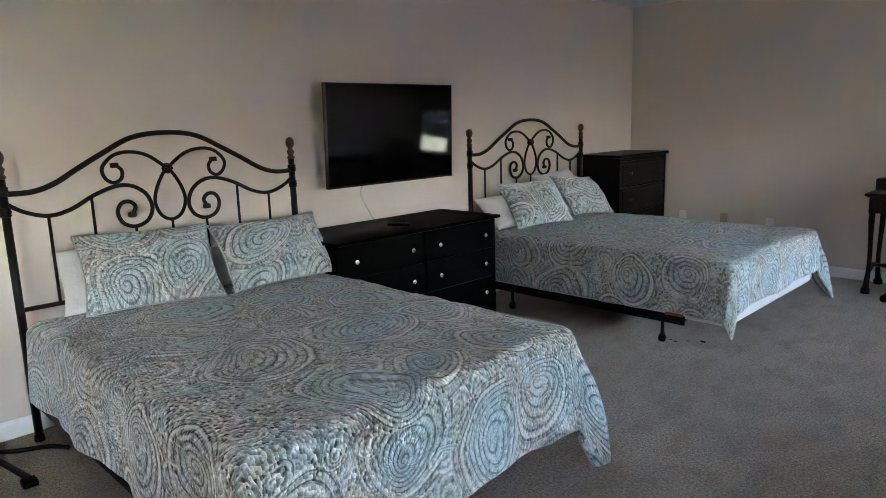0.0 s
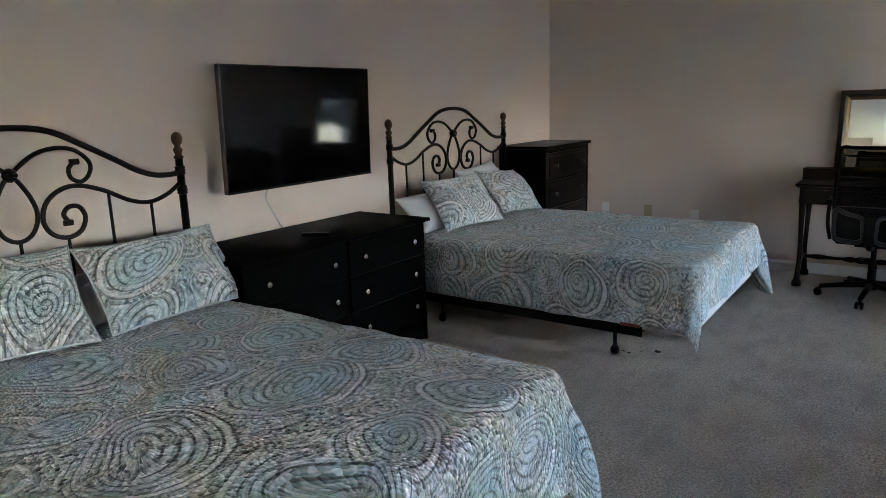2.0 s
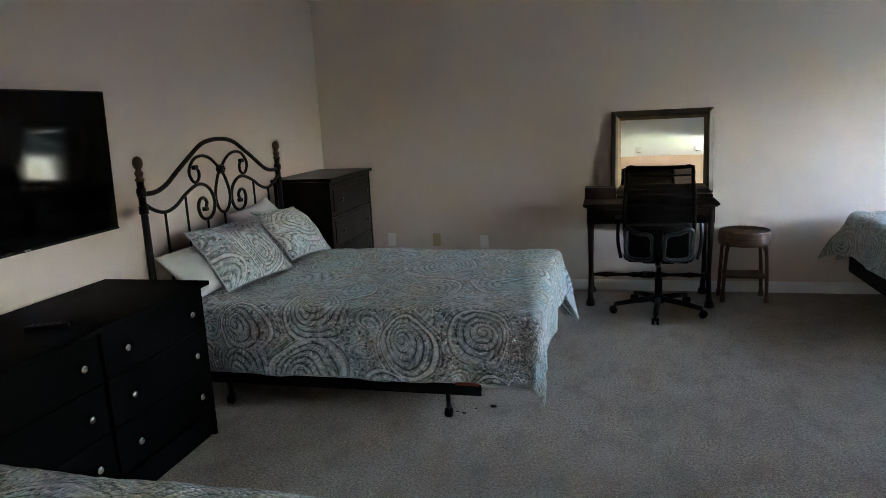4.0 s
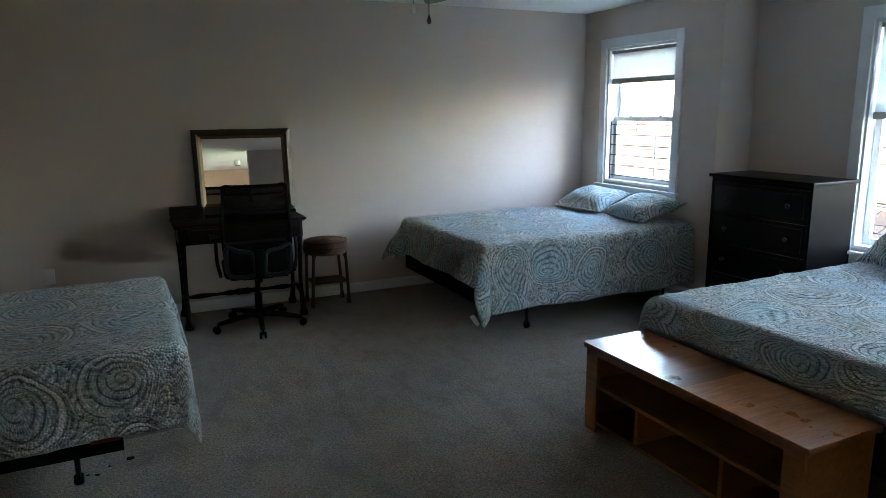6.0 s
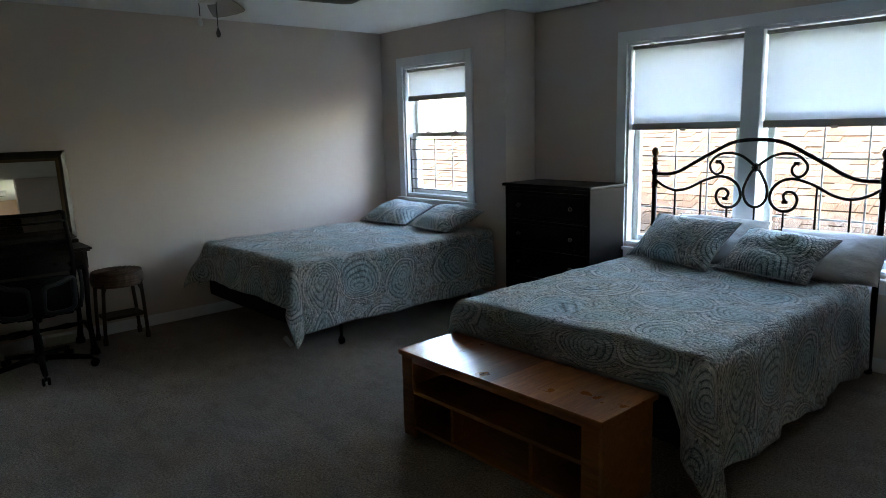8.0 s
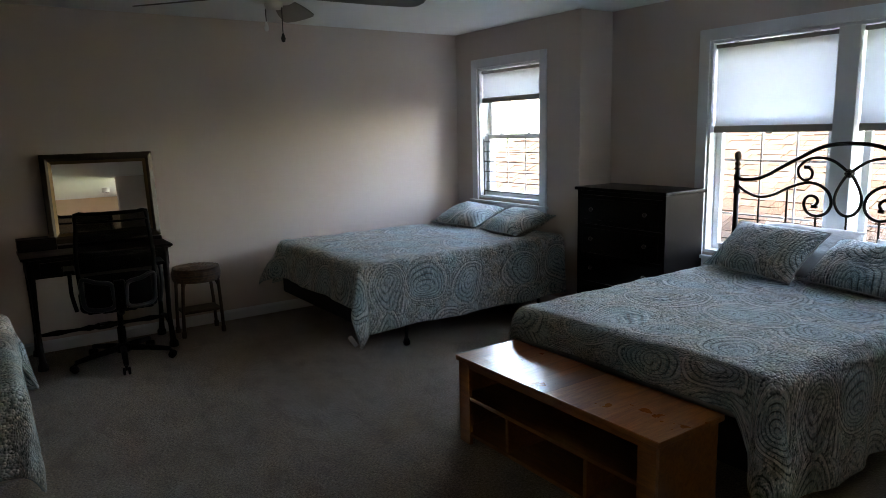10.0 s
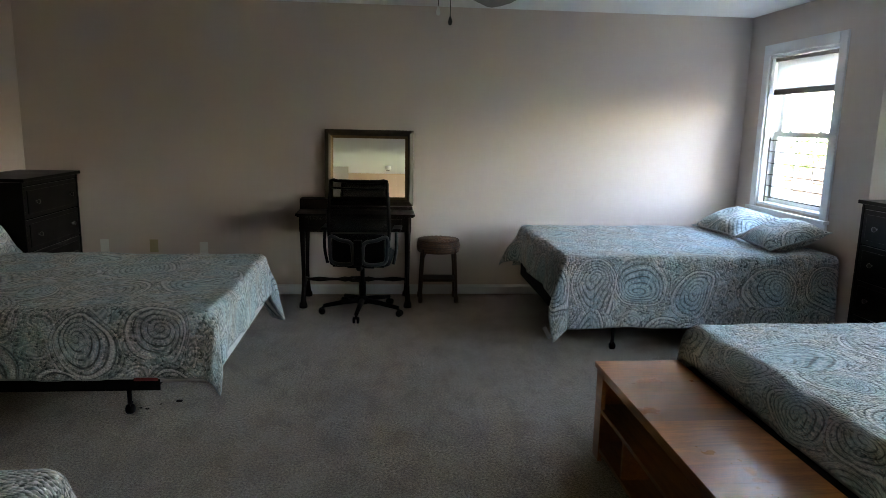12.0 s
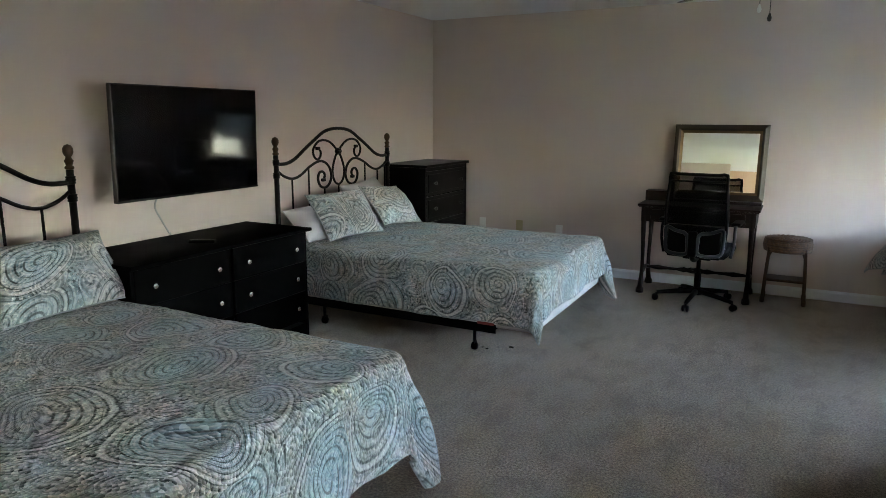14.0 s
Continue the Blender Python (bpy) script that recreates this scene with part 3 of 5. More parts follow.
def bed(label, m, top, head=True, base=None, leg_y=0.655, length=BED_L, group="beds in the room"):
    """A bed with its head at local x = 0, reaching along +x; y across. top: height of the mattress."""
    b = thing("bed", label, "bed", m, group)
    w, x0, x1 = BED_W / 2, 0.06, 0.06 + length
    rail = 0.20
    spring_top = rail + 0.012 + 0.19
    part("box_spring", rounded_slab(x0, x1, -w, w, rail + 0.006, spring_top, 0.025), base or SHEET, b)
    part("mattress", rounded_slab(x0, x1, -w + 0.005, w - 0.005, spring_top + 0.001, top - 0.012, 0.06), WHITE_CLOTH, b)
    for s in (-1, 1):
        an = bmesh.new()
        y = s * (w - 0.02)
        box(an, x0 - 0.02, x1 - 0.27, y - 0.018, y + 0.018, rail - 0.001, rail + 0.005)
        box(an, x0 - 0.02, x1 - 0.27, s * (w + 0.004) - 0.002, s * (w + 0.004) + 0.002, rail - 0.03, rail + 0.03)
        part("side_rail", an, BLACK_METAL, b)
    for x in (0.32, 1.575 if head else 1.66):
        part("cross_bar", boxed(x - 0.018, x + 0.018, -leg_y - 0.02, leg_y + 0.02, rail - 0.008, rail - 0.002), BLACK_METAL, b)
        for y in (-leg_y, leg_y):
            leg = part("leg", tube(bmesh.new(), [(x, y, 0.045), (x, y, rail - 0.008)], 0.012, 10), BLACK_METAL, b)
            c = bmesh.new()
            lathe(c, [(0.0, -0.02), (0.020, -0.02), (0.027, -0.012), (0.027, 0.012), (0.020, 0.02), (0.0, 0.02)], 16, Matrix.Translation((x, y, 0.028)) @ Matrix.Rotation(radians(90), 4, "Y"))
            box(c, x - 0.008, x + 0.008, y - 0.026, y + 0.026, 0.046, 0.062, 0.004)
            part("caster", c, PLASTIC, leg)
    if head:
        headboard(b, 0.0)
    return b


def quilt(label, m, top, x_head, foot, left, right, fin=(0.10, 0.10), tip=(1.0, 1.0), seed=1, short=1.0, length=BED_L, cap=1.2, R=0.055):
    """A spread laid over a bed: hangs past the foot and both sides by the lengths given (left is +y). fin: how far the corner folds stand out; tip: how low they hang; short: how much of the foot hang is left away from the +y corner."""
    w, x1 = BED_W / 2, 0.06 + length
    step = 0.015
    us = [x_head + (x1 + foot - x_head) * k / round((x1 + foot - x_head) / step) for k in range(round((x1 + foot - x_head) / step) + 1)]
    width = left + right + 2 * w
    nv = round(width / step)
    vs = [-w - right + width * k / nv for k in range(nv + 1)]
    bm = bmesh.new()
    uvl = bm.loops.layers.uv.new("cloth")
    grid, flat = [], {}

    def fall(e):
        q = R * math.pi / 2
        if e < q:
            return R * math.sin(e / R), R * (1 - math.cos(e / R))
        return R + 0.05 * (e - q), R + (e - q) * 0.997

    for u in us:
        row = []
        for v in vs:
            a = max(0.0, u - (x1 - R + 0.02))
            k = min(1.0, max(0.0, (v - w + 0.16) / 0.18))
            a *= short + (1 - short) * k * k * (3 - 2 * k)
            side = 1 if v > 0 else -1
            b = max(0.0, abs(v) - (w - R + 0.02))
            px, py = min(u, x1 - R + 0.02), max(-w + R - 0.02, min(w - R + 0.02, v))
            wav = noise.noise(Vector((u * 2.1, v * 2.1, seed * 7.3)))
            fine = noise.noise(Vector((u * 7, v * 7, seed * 3.1)))
            z = top + 0.009 * wav + 0.008 * fine + 0.003 * noise.noise(Vector((u * 26, v * 32, seed)))
            if a > 0 or b > 0:
                th = math.atan2(b, a)
                r = math.hypot(a, b)
                k = 0 if side > 0 else 1
                corner = math.sin(2 * th) ** 2 if (a > 0 and b > 0) else 0.0
                r *= 1 + (tip[k] - 1) * corner
                most = cap * max(foot * short, left if side > 0 else right)
                r = min(r, most + 0.12 * max(0.0, r - most)) if corner else r
                out, down = fall(r)
                out += fin[k] * corner * min(1.0, r / 0.25) * (r / 0.4)
                along = v if th < 0.2 else u
                out += down * (0.045 * math.sin(along * 9 + seed) + 0.04 * wav + 0.015 * math.sin(along * 23 + 2 * seed))
                out = max(out, 0.3 * min(down, 0.06))
                px += math.cos(th) * out
                py += side * math.sin(th) * out
                z -= down
            row.append(bm.verts.new((px, py, max(z, 0.012))))
            flat[row[-1]] = (u, v)
        grid.append(row)
    for r0, r1 in zip(grid, grid[1:]):
        for k in range(len(r0) - 1):
            f = bm.faces.new((r0[k], r1[k], r1[k + 1], r0[k + 1]))
            f.smooth = True
            for lp in f.loops:
                lp[uvl].uv = flat[lp.vert]
    hem = [r[0].co.copy() for r in grid] + [v.co.copy() for v in grid[-1][1:-1]] + [r[-1].co.copy() for r in grid[::-1]]
    ob = part("quilt", bm, QUILT, None, "", m)
    part("binding", tube(bmesh.new(), hem, 0.0065, 6), QUILT_BACK, ob, "pale fabric edge binding")
    ob.data.materials.append(QUILT_BACK)
    so = ob.modifiers.new("thickness", "SOLIDIFY")
    so.thickness, so.offset, so.material_offset = 0.008, 1.0, 0
    return tagged(ob, label, "quilt", "quilts on the beds")



def pillow(name, label, m, sx, sy, h, material, flange=0.0, seed=1, category="pillow"):
    """A stuffed cushion lying in its own xy plane, sx by sy, h thick."""
    n = 30
    bm = bmesh.new()
    uvl = bm.loops.layers.uv.new("cloth")
    grids = []
    for s in (1, -1):
        g = []
        for i in range(n + 1):
            row = []
            for j in range(n + 1):
                u, v = 2 * i / n - 1, 2 * j / n - 1
                pin = 1 - 0.07 * (1 - u * u) * abs(v) ** 3
                pin2 = 1 - 0.07 * (1 - v * v) * abs(u) ** 3
                fu, fv = min(1.0, abs(u) / (1 - flange)), min(1.0, abs(v) / (1 - flange))
                t = ((1 - fu ** 2.4) * (1 - fv ** 2.4)) ** 0.55
                wr = noise.noise(Vector((u * 2.2 + seed * 5, v * 2.2, s))) * 0.018 + noise.noise(Vector((u * 6 + seed, v * 6, s * 2))) * 0.006
                z = s * (0.003 + t * h / 2) + wr * t + 0.012 * noise.noise(Vector((u * 1.5, v * 1.5, seed * 2.0)))
                row.append(bm.verts.new((u * sx / 2 * pin2, v * sy / 2 * pin, z)))
            g.append(row)
        grids.append(g)
        for i in range(n):
            for j in range(n):
                f = bm.faces.new((g[i][j], g[i + 1][j], g[i + 1][j + 1], g[i][j + 1]))
                f.smooth = True
                for lp in f.loops:
                    lp[uvl].uv = (lp.vert.co.x * 1.0 + seed * 0.37 + s, lp.vert.co.y * 1.0 + seed * 0.21)
    a, b = grids
    rim = [(i, 0) for i in range(n)] + [(n, j) for j in range(n)] + [(n - i, n) for i in range(n)] + [(0, n - j) for j in range(n)]
    for p, q in zip(rim, rim[1:] + rim[:1]):
        bm.faces.new((a[p[0]][p[1]], a[q[0]][q[1]], b[q[0]][q[1]], b[p[0]][p[1]]))
    edge = [grids[0][i][j].co.copy() for i, j in rim]
    ob = part(name, bm, material, None, "", m)
    if flange:
        part("piping", tube(bmesh.new(), edge, 0.0045, 6, True), QUILT_BACK, ob)
    return tagged(ob, label, category, "pillows on the beds")


def lean(x, y, z, tilt, turn, roll=0):
    """A pillow's pose: its lower edge's middle at x, y, z; tilt up from lying; turn about z (0: leans back towards +x)."""
    return pose(x, y, z, 0, 0, turn) @ pose(0, 0, 0, 0, -tilt, 0) @ pose(0, 0, 0, 0, 0, -90 + roll)


BED1 = pose(-3.40, 1.637, 0)
BED2 = pose(-3.395, 4.769, 0)
BED3 = pose(2.80, 5.82, 0, 0, 0, 180)
BED4 = pose(3.13, 2.93, 0, 0, 0, 180)
bed("queen bed with a scrolled dark iron headboard and a made-up quilt", BED1, 0.60, True, BLACK_CLOTH)
low_bed = bed("queen bed with scrolled iron headboard on a low steel frame", BED2, 0.59, True, SHEET)
bed("queen bed without a headboard in the corner under a window", BED3, 0.66, False, BLACK_CLOTH, 0.73)
bed("queen bed with a scrolled iron headboard in front of the window", BED4, 0.61, True, BLACK_CLOTH, length=2.07)
quilt("teal and cream paisley quilt spread over the bed beside the dresser", BED1, 0.606, 0.10, 0.42, 0.40, 0.36, (0.095, 0.06), (1.45, 0.9), 1, cap=1.5)
quilt("teal and grey paisley quilt hanging short of the bed rail", BED2, 0.597, 0.10, 0.29, 0.36, 0.345, (0.11, 0.04), (1.4, 0.95), 2, cap=1.5)
long_quilt = quilt("teal paisley quilt hanging long over the corner bed", BED3, 0.672, 0.06, 0.31, 0.49, 0.36, (0.14, 0.20), (0.92, 0.95), 3)
quilt("pale paisley quilt on the bed by the big window", BED4, 0.622, 0.16, 0.42, 0.52, 0.30, (0.10, 0.05), (0.88, 1.0), 12, 0.43, 2.07, R=0.085)

part("fabric_tag", boxed(1.64, 1.76, -BED_W / 2 - 0.008, -BED_W / 2 - 0.003, 0.222, 0.240), plain("faded red tag", (0.25, 0.05, 0.05), 0.8), low_bed, "faded red fabric tag")
tag = boxed(-0.016, 0.016, -0.001, 0.001, -0.085, 0.0)
part("care_tag", tag, WHITE_CLOTH, long_quilt, "white fabric care tag", pose(2.185, 0.835, 0.20, 0, 34, -35))

SHAM_L = "quilted paisley pillow sham in teal and cream"
WHITE_L = "plain white pillow behind the paisley shams"
ROWS_OF_PILLOWS = [
    (SHAM_L, lean(-3.088, 1.395, 0.608, 50, 168), 0.645, 0.45, 1), (SHAM_L, lean(-3.03, 2.10, 0.608, 51, 179), 0.67, 0.42, 2),
    (WHITE_L, lean(-3.185, 1.335, 0.612, 47, 170), 0.66, 0.37, 3), (WHITE_L, lean(-3.21, 2.04, 0.615, 36, 180), 0.60, 0.28, 4),
    (SHAM_L, lean(-3.04, 4.50, 0.612, 52, 172), 0.62, 0.42, 5), (SHAM_L, lean(-3.02, 5.17, 0.622, 47, 184, -7), 0.60, 0.42, 6),
    (WHITE_L, lean(-3.17, 4.40, 0.610, 40, 178), 0.66, 0.34, 7), (WHITE_L, lean(-3.20, 5.08, 0.625, 60, 182, 4), 0.62, 0.42, 8),
    (SHAM_L, lean(2.34, 6.14, 0.680, 19, 6), 0.64, 0.44, 9), (SHAM_L, lean(2.34, 5.48, 0.680, 20, -8), 0.64, 0.44, 10),
    (SHAM_L, lean(2.62, 3.29, 0.625, 42, -14), 0.72, 0.42, 11), (SHAM_L, lean(2.596, 2.65, 0.625, 34, -11), 0.62, 0.41, 12),
    (WHITE_L, lean(2.80, 3.14, 0.625, 40, -4), 0.68, 0.42, 13), (WHITE_L, lean(2.75, 2.38, 0.622, 32, 2), 0.66, 0.44, 14),
]
for text, m, sx, sy, seed in ROWS_OF_PILLOWS:
    sham = text == SHAM_L
    pillow("pillow", text, m @ pose(0, sy / 2, 0.022), sx, sy, 0.19 if sham else 0.16, SHAM if sham else WHITE_CLOTH, 0.035 if sham else 0.0, seed)

# ---- dresser, television and chests on the west side ----
def knob(bm, x, y, z, s=1):
    """A round knob standing out along +x (s = 1) or -x."""
    return lathe(bm, [(0.006, 0.0), (0.006, 0.012), (0.012, 0.015), (0.0165, 0.021), (0.0155, 0.028), (0.009, 0.032), (0.0, 0.033)], 16, Matrix.Translation((x, y, z)) @ Matrix.Rotation(radians(90 * s), 4, "Y"))


def dresser():
    d = thing("dresser", "wide black six-drawer dresser with round nickel knobs", "dresser")
    x0, x1, y0, y1, h = WEST + 0.03, -2.955, 2.37, 3.775, 0.80
    part("top", boxed(x0 - 0.005, x1 + 0.038, y0 - 0.02, y1 + 0.02, h - 0.022, h, 0.004), BLACK_PAINT, d)
    ym = (y0 + y1) / 2
    part("side_panel", boxed(x0, x1, y0, y0 + 0.02, 0.0, h - 0.023, 0.002), BLACK_PAINT, d)
    part("side_panel", boxed(x0, x1, y1 - 0.02, y1, 0.0, h - 0.023, 0.002), BLACK_PAINT, d)
    part("back_panel", boxed(x0, x0 + 0.01, y0 + 0.02, y1 - 0.02, 0.08, h - 0.023), BLACK_PAINT, d)
    part("bottom_panel", boxed(x0 + 0.01, x1 - 0.018, y0 + 0.02, y1 - 0.02, 0.10, 0.118), BLACK_PAINT, d)
    part("divider", boxed(x0 + 0.01, x1 - 0.018, ym - 0.01, ym + 0.01, 0.118, h - 0.023), BLACK_PAINT, d)
    part("plinth", boxed(x1 - 0.04, x1 - 0.02, y0 + 0.02, y1 - 0.02, 0.0, 0.10), BLACK_PAINT, d)
    for a, b in ((y0 + 0.022, ym - 0.012), (ym + 0.012, y1 - 0.022)):
        for k, (lo, hi) in enumerate(((0.570, 0.768), (0.362, 0.565), (0.152, 0.357))):
            f = part("drawer", boxed(x1 - 0.016, x1 + 0.004, a, b, lo, hi, 0.004), BLACK_PAINT, d)
            zc = (lo + hi) / 2
            for y in ((a + b) / 2 - 0.225, (a + b) / 2 + 0.225):
                part("knob", knob(bmesh.new(), x1 + 0.003, y, zc), CHROME, f)
    return d


dresser()


def chest(label, m):
    """A tall chest of drawers in its own frame: front faces +x at x = 0, width along y, centred."""
    c = thing("chest_of_drawers", label, "chest", m, "tall dark chests of drawers")
    w, dp, h = 0.44, 0.455, 1.112
    part("top", boxed(-dp - 0.012, 0.022, -w - 0.018, w + 0.018, h - 0.026, h, 0.006), ESPRESSO, c)
    for q in (-1, 1):
        part("side_panel", boxed(-dp, 0.0, q * w, q * (w - 0.022), 0.0, h - 0.027, 0.003), ESPRESSO, c)
    part("back_panel", boxed(-dp, -dp + 0.01, -w + 0.022, w - 0.022, 0.06, h - 0.027), ESPRESSO, c)
    part("top_rail", boxed(-0.03, -0.004, -w + 0.022, w - 0.022, h - 0.055, h - 0.027), ESPRESSO, c)
    part("bottom_rail", boxed(-0.03, -0.004, -w + 0.022, w - 0.022, 0.03, 0.085), ESPRESSO, c)
    top = h - 0.062
    for k in range(4):
        hi = top - k * 0.241
        lo = hi - 0.231
        f = bmesh.new()
        box(f, -0.02, -0.003, -w + 0.027, w - 0.027, lo, hi, 0.003)
        box(f, -0.004, 0.004, -w + 0.06, w - 0.06, lo + 0.03, hi - 0.03, 0.004)
        dr = part("drawer", f, ESPRESSO, c)
        for y in (-0.27, 0.27):
            part("knob", knob(bmesh.new(), 0.003, y, (lo + hi) / 2), DARK_KNOB, dr)
    return c


chest("tall espresso-brown four-drawer chest standing in the corner", pose(-3.03, 6.05, 0))
chest("tall espresso-brown four-drawer chest beside the big window", pose(2.725, 4.435, 0, 0, 0, 180))


def television():
    """Screen in its own frame: faces +x at x = 0, width along y, centred; leans a little forward and turned off the wall."""
    t = thing("television", "large flat black television on a wall mount", "television", pose(-3.374, 3.2276, 1.3927, 0, 1.73, 1.05))
    w, h = 0.5776, 0.3345
    b = bmesh.new()
    box(b, -0.035, -0.002, -w, w, -h, h, 0.006)
    box(b, -0.075, -0.035, -w + 0.18, w - 0.18, -h + 0.08, -h + 0.42, 0.015)
    part("casing", b, BEZEL, t)
    part("screen", boxed(-0.003, 0.0, -w + 0.008, w - 0.008, -h + 0.016, h - 0.008), SCREEN, t)
    part("lower_bezel", boxed(-0.002, 0.003, -w + 0.002, w - 0.002, -h + 0.001, -h + 0.014, 0.002), BEZEL, t)
    part("badge", boxed(0.003, 0.005, -0.016, 0.016, -h + 0.004, -h + 0.011, 0.001), CHROME, t)
    mt = bmesh.new()
    box(mt, -0.160, -0.148, -0.15, 0.15, -0.11, 0.13)
    box(mt, -0.148, -0.075, -0.10, -0.06, -0.09, 0.11)
    box(mt, -0.148, -0.075, 0.06, 0.10, -0.09, 0.11)
    part("wall_mount", mt, BLACK_METAL, t)


television()
CABLE = plain("grey cable jacket", (0.42, 0.42, 0.41), 0.5)
cable = part("power_cable", tube(bmesh.new(), smooth_path([(-3.40, 3.0, 1.12), (-3.46, 2.995, 1.06), (-3.51, 3.01, 0.99), (-3.525, 3.065, 0.90), (-3.532, 3.115, 0.82), (-3.533, 3.135, 0.76), (-3.533, 3.14, 0.30)], 8), 0.0058, 8), CABLE)
tagged(cable, "grey power cable hanging from the television down the wall", "cable")


def remote():
    r = thing("remote_control", "small black remote control lying on the dresser", "remote control", pose(-3.13, 3.02, 0.80, 0, 0, -62))
    part("body", boxed(-0.022, 0.022, -0.078, 0.078, 0.0, 0.019, 0.006), PLASTIC, r)
    for i in range(5):
        for j in (-1, 0, 1):
            part("button", boxed(j * 0.012 - 0.004, j * 0.012 + 0.004, -0.06 + i * 0.024, -0.052 + i * 0.024, 0.018, 0.0205, 0.001), GREY_PLASTIC, r)


remote()


def outlet(x, z, material, label):
    o = thing("wall_outlet", label, "outlet", pose(x, NORTH, z), "outlets on the wall")
    part("plate", boxed(-0.036, 0.036, -0.007, 0.0, -0.058, 0.058, 0.003), material, o)
    for dz in (-0.02, 0.02):
        part("socket", boxed(-0.017, 0.017, -0.0095, -0.006, dz - 0.014, dz + 0.014, 0.002), material, o)
    return o


outlet(-2.93, 0.44, WHITE_PLASTIC, "white duplex outlet plate on the wall")
outlet(-2.51, 0.44, IVORY, "tan cable outlet plate on the wall")
outlet(-2.08, 0.42, WHITE_PLASTIC, "white outlet plate with a plug-in unit")


# ---- desk with mirror, chair and stool ----
def desk():
    d = thing("writing_desk", "dark mahogany writing desk with turned stretcher and scrolled feet", "desk")
    x0, x1, y0, y1, h = -1.212, -0.222, 6.20, 6.655, 0.805
    t = bmesh.new()
    box(t, x0, x1, y0, y1, h - 0.020, h, 0.007)
    box(t, x0 + 0.012, x1 - 0.012, y0 + 0.012, y1 - 0.01, h - 0.030, h - 0.019, 0.004)
    part("tabletop", t, MAHOGANY, d)
    a = bmesh.new()
    box(a, x0 + 0.03, x1 - 0.03, y0 + 0.03, y0 + 0.05, h - 0.155, h - 0.031, 0.002)
    box(a, x0 + 0.03, x1 - 0.03, y1 - 0.03, y1 - 0.01, h - 0.155, h - 0.031, 0.002)
    box(a, x0 + 0.03, x0 + 0.05, y0 + 0.05, y1 - 0.03, h - 0.155, h - 0.031)
    box(a, x1 - 0.05, x1 - 0.03, y0 + 0.05, y1 - 0.03, h - 0.155, h - 0.031)
    part("apron", a, MAHOGANY, d)
    dr = part("drawer", boxed(x0 + 0.11, x1 - 0.11, y0 + 0.022, y0 + 0.034, h - 0.140, h - 0.045, 0.003), MAHOGANY, d)
    for x in (x0 + 0.25, x1 - 0.25):
        part("knob", lathe(bmesh.new(), [(0.005, 0), (0.005, 0.01), (0.012, 0.014), (0.012, 0.022), (0.0, 0.026)], 12, Matrix.Translation((x, y0 + 0.022, h - 0.092)) @ Matrix.Rotation(radians(90), 4, "X")), DARK_KNOB, dr)
    for x in (x0 + 0.055, x1 - 0.055):
        for y in (y0 + 0.055, y1 - 0.055):
            s = -1 if y < 6.4 else 1
            path = smooth_path([(x, y, h - 0.03), (x, y + s * 0.012, 0.60), (x, y - s * 0.006, 0.45), (x, y - s * 0.03, 0.28), (x, y - s * 0.02, 0.17), (x, y + s * 0.01, 0.08), (x, y + s * 0.03, 0.02)], 5)
            part("leg", tube(bmesh.new(), path, lambda q: 0.027 - 0.010 * math.sin(q * 3.14) + (0.008 if q > 0.9 else 0), 10), MAHOGANY, d)
            part("foot", lathe(bmesh.new(), [(0.03, 0.0), (0.036, 0.006), (0.034, 0.022), (0.022, 0.034)], 14, Matrix.Translation((x, y + s * 0.03, 0))), MAHOGANY, d)
        part("side_stretcher", tube(bmesh.new(), smooth_path([(x, y0 + 0.07, 0.17), (x, 6.42, 0.205), (x, y1 - 0.07, 0.17)], 6), 0.018), MAHOGANY, d)
    prof = [(0.010, 0.0), (0.014, 0.05), (0.022, 0.12), (0.014, 0.20), (0.012, 0.28), (0.024, 0.34), (0.018, 0.37), (0.027, 0.40), (0.027, 0.475)]
    prof = prof + [(r, 0.88 - z) for r, z in prof[::-1]]
    part("stretcher", lathe(bmesh.new(), prof, 14, Matrix.Translation((x0 + 0.055, 6.42, 0.205)) @ Matrix.Rotation(radians(90), 4, "Y")), MAHOGANY, d)
    g = bmesh.new()
    box(g, x0 + 0.005, -0.96, y1 - 0.15, y1 - 0.005, h + 0.001, h + 0.092, 0.006)
    part("gallery_box", g, MAHOGANY, d)
    g = bmesh.new()
    box(g, -0.955, x1 - 0.01, y1 - 0.15, y1 - 0.005, h + 0.001, h + 0.028, 0.005)
    part("gallery_shelf", g, MAHOGANY, d)
    return d


desk()


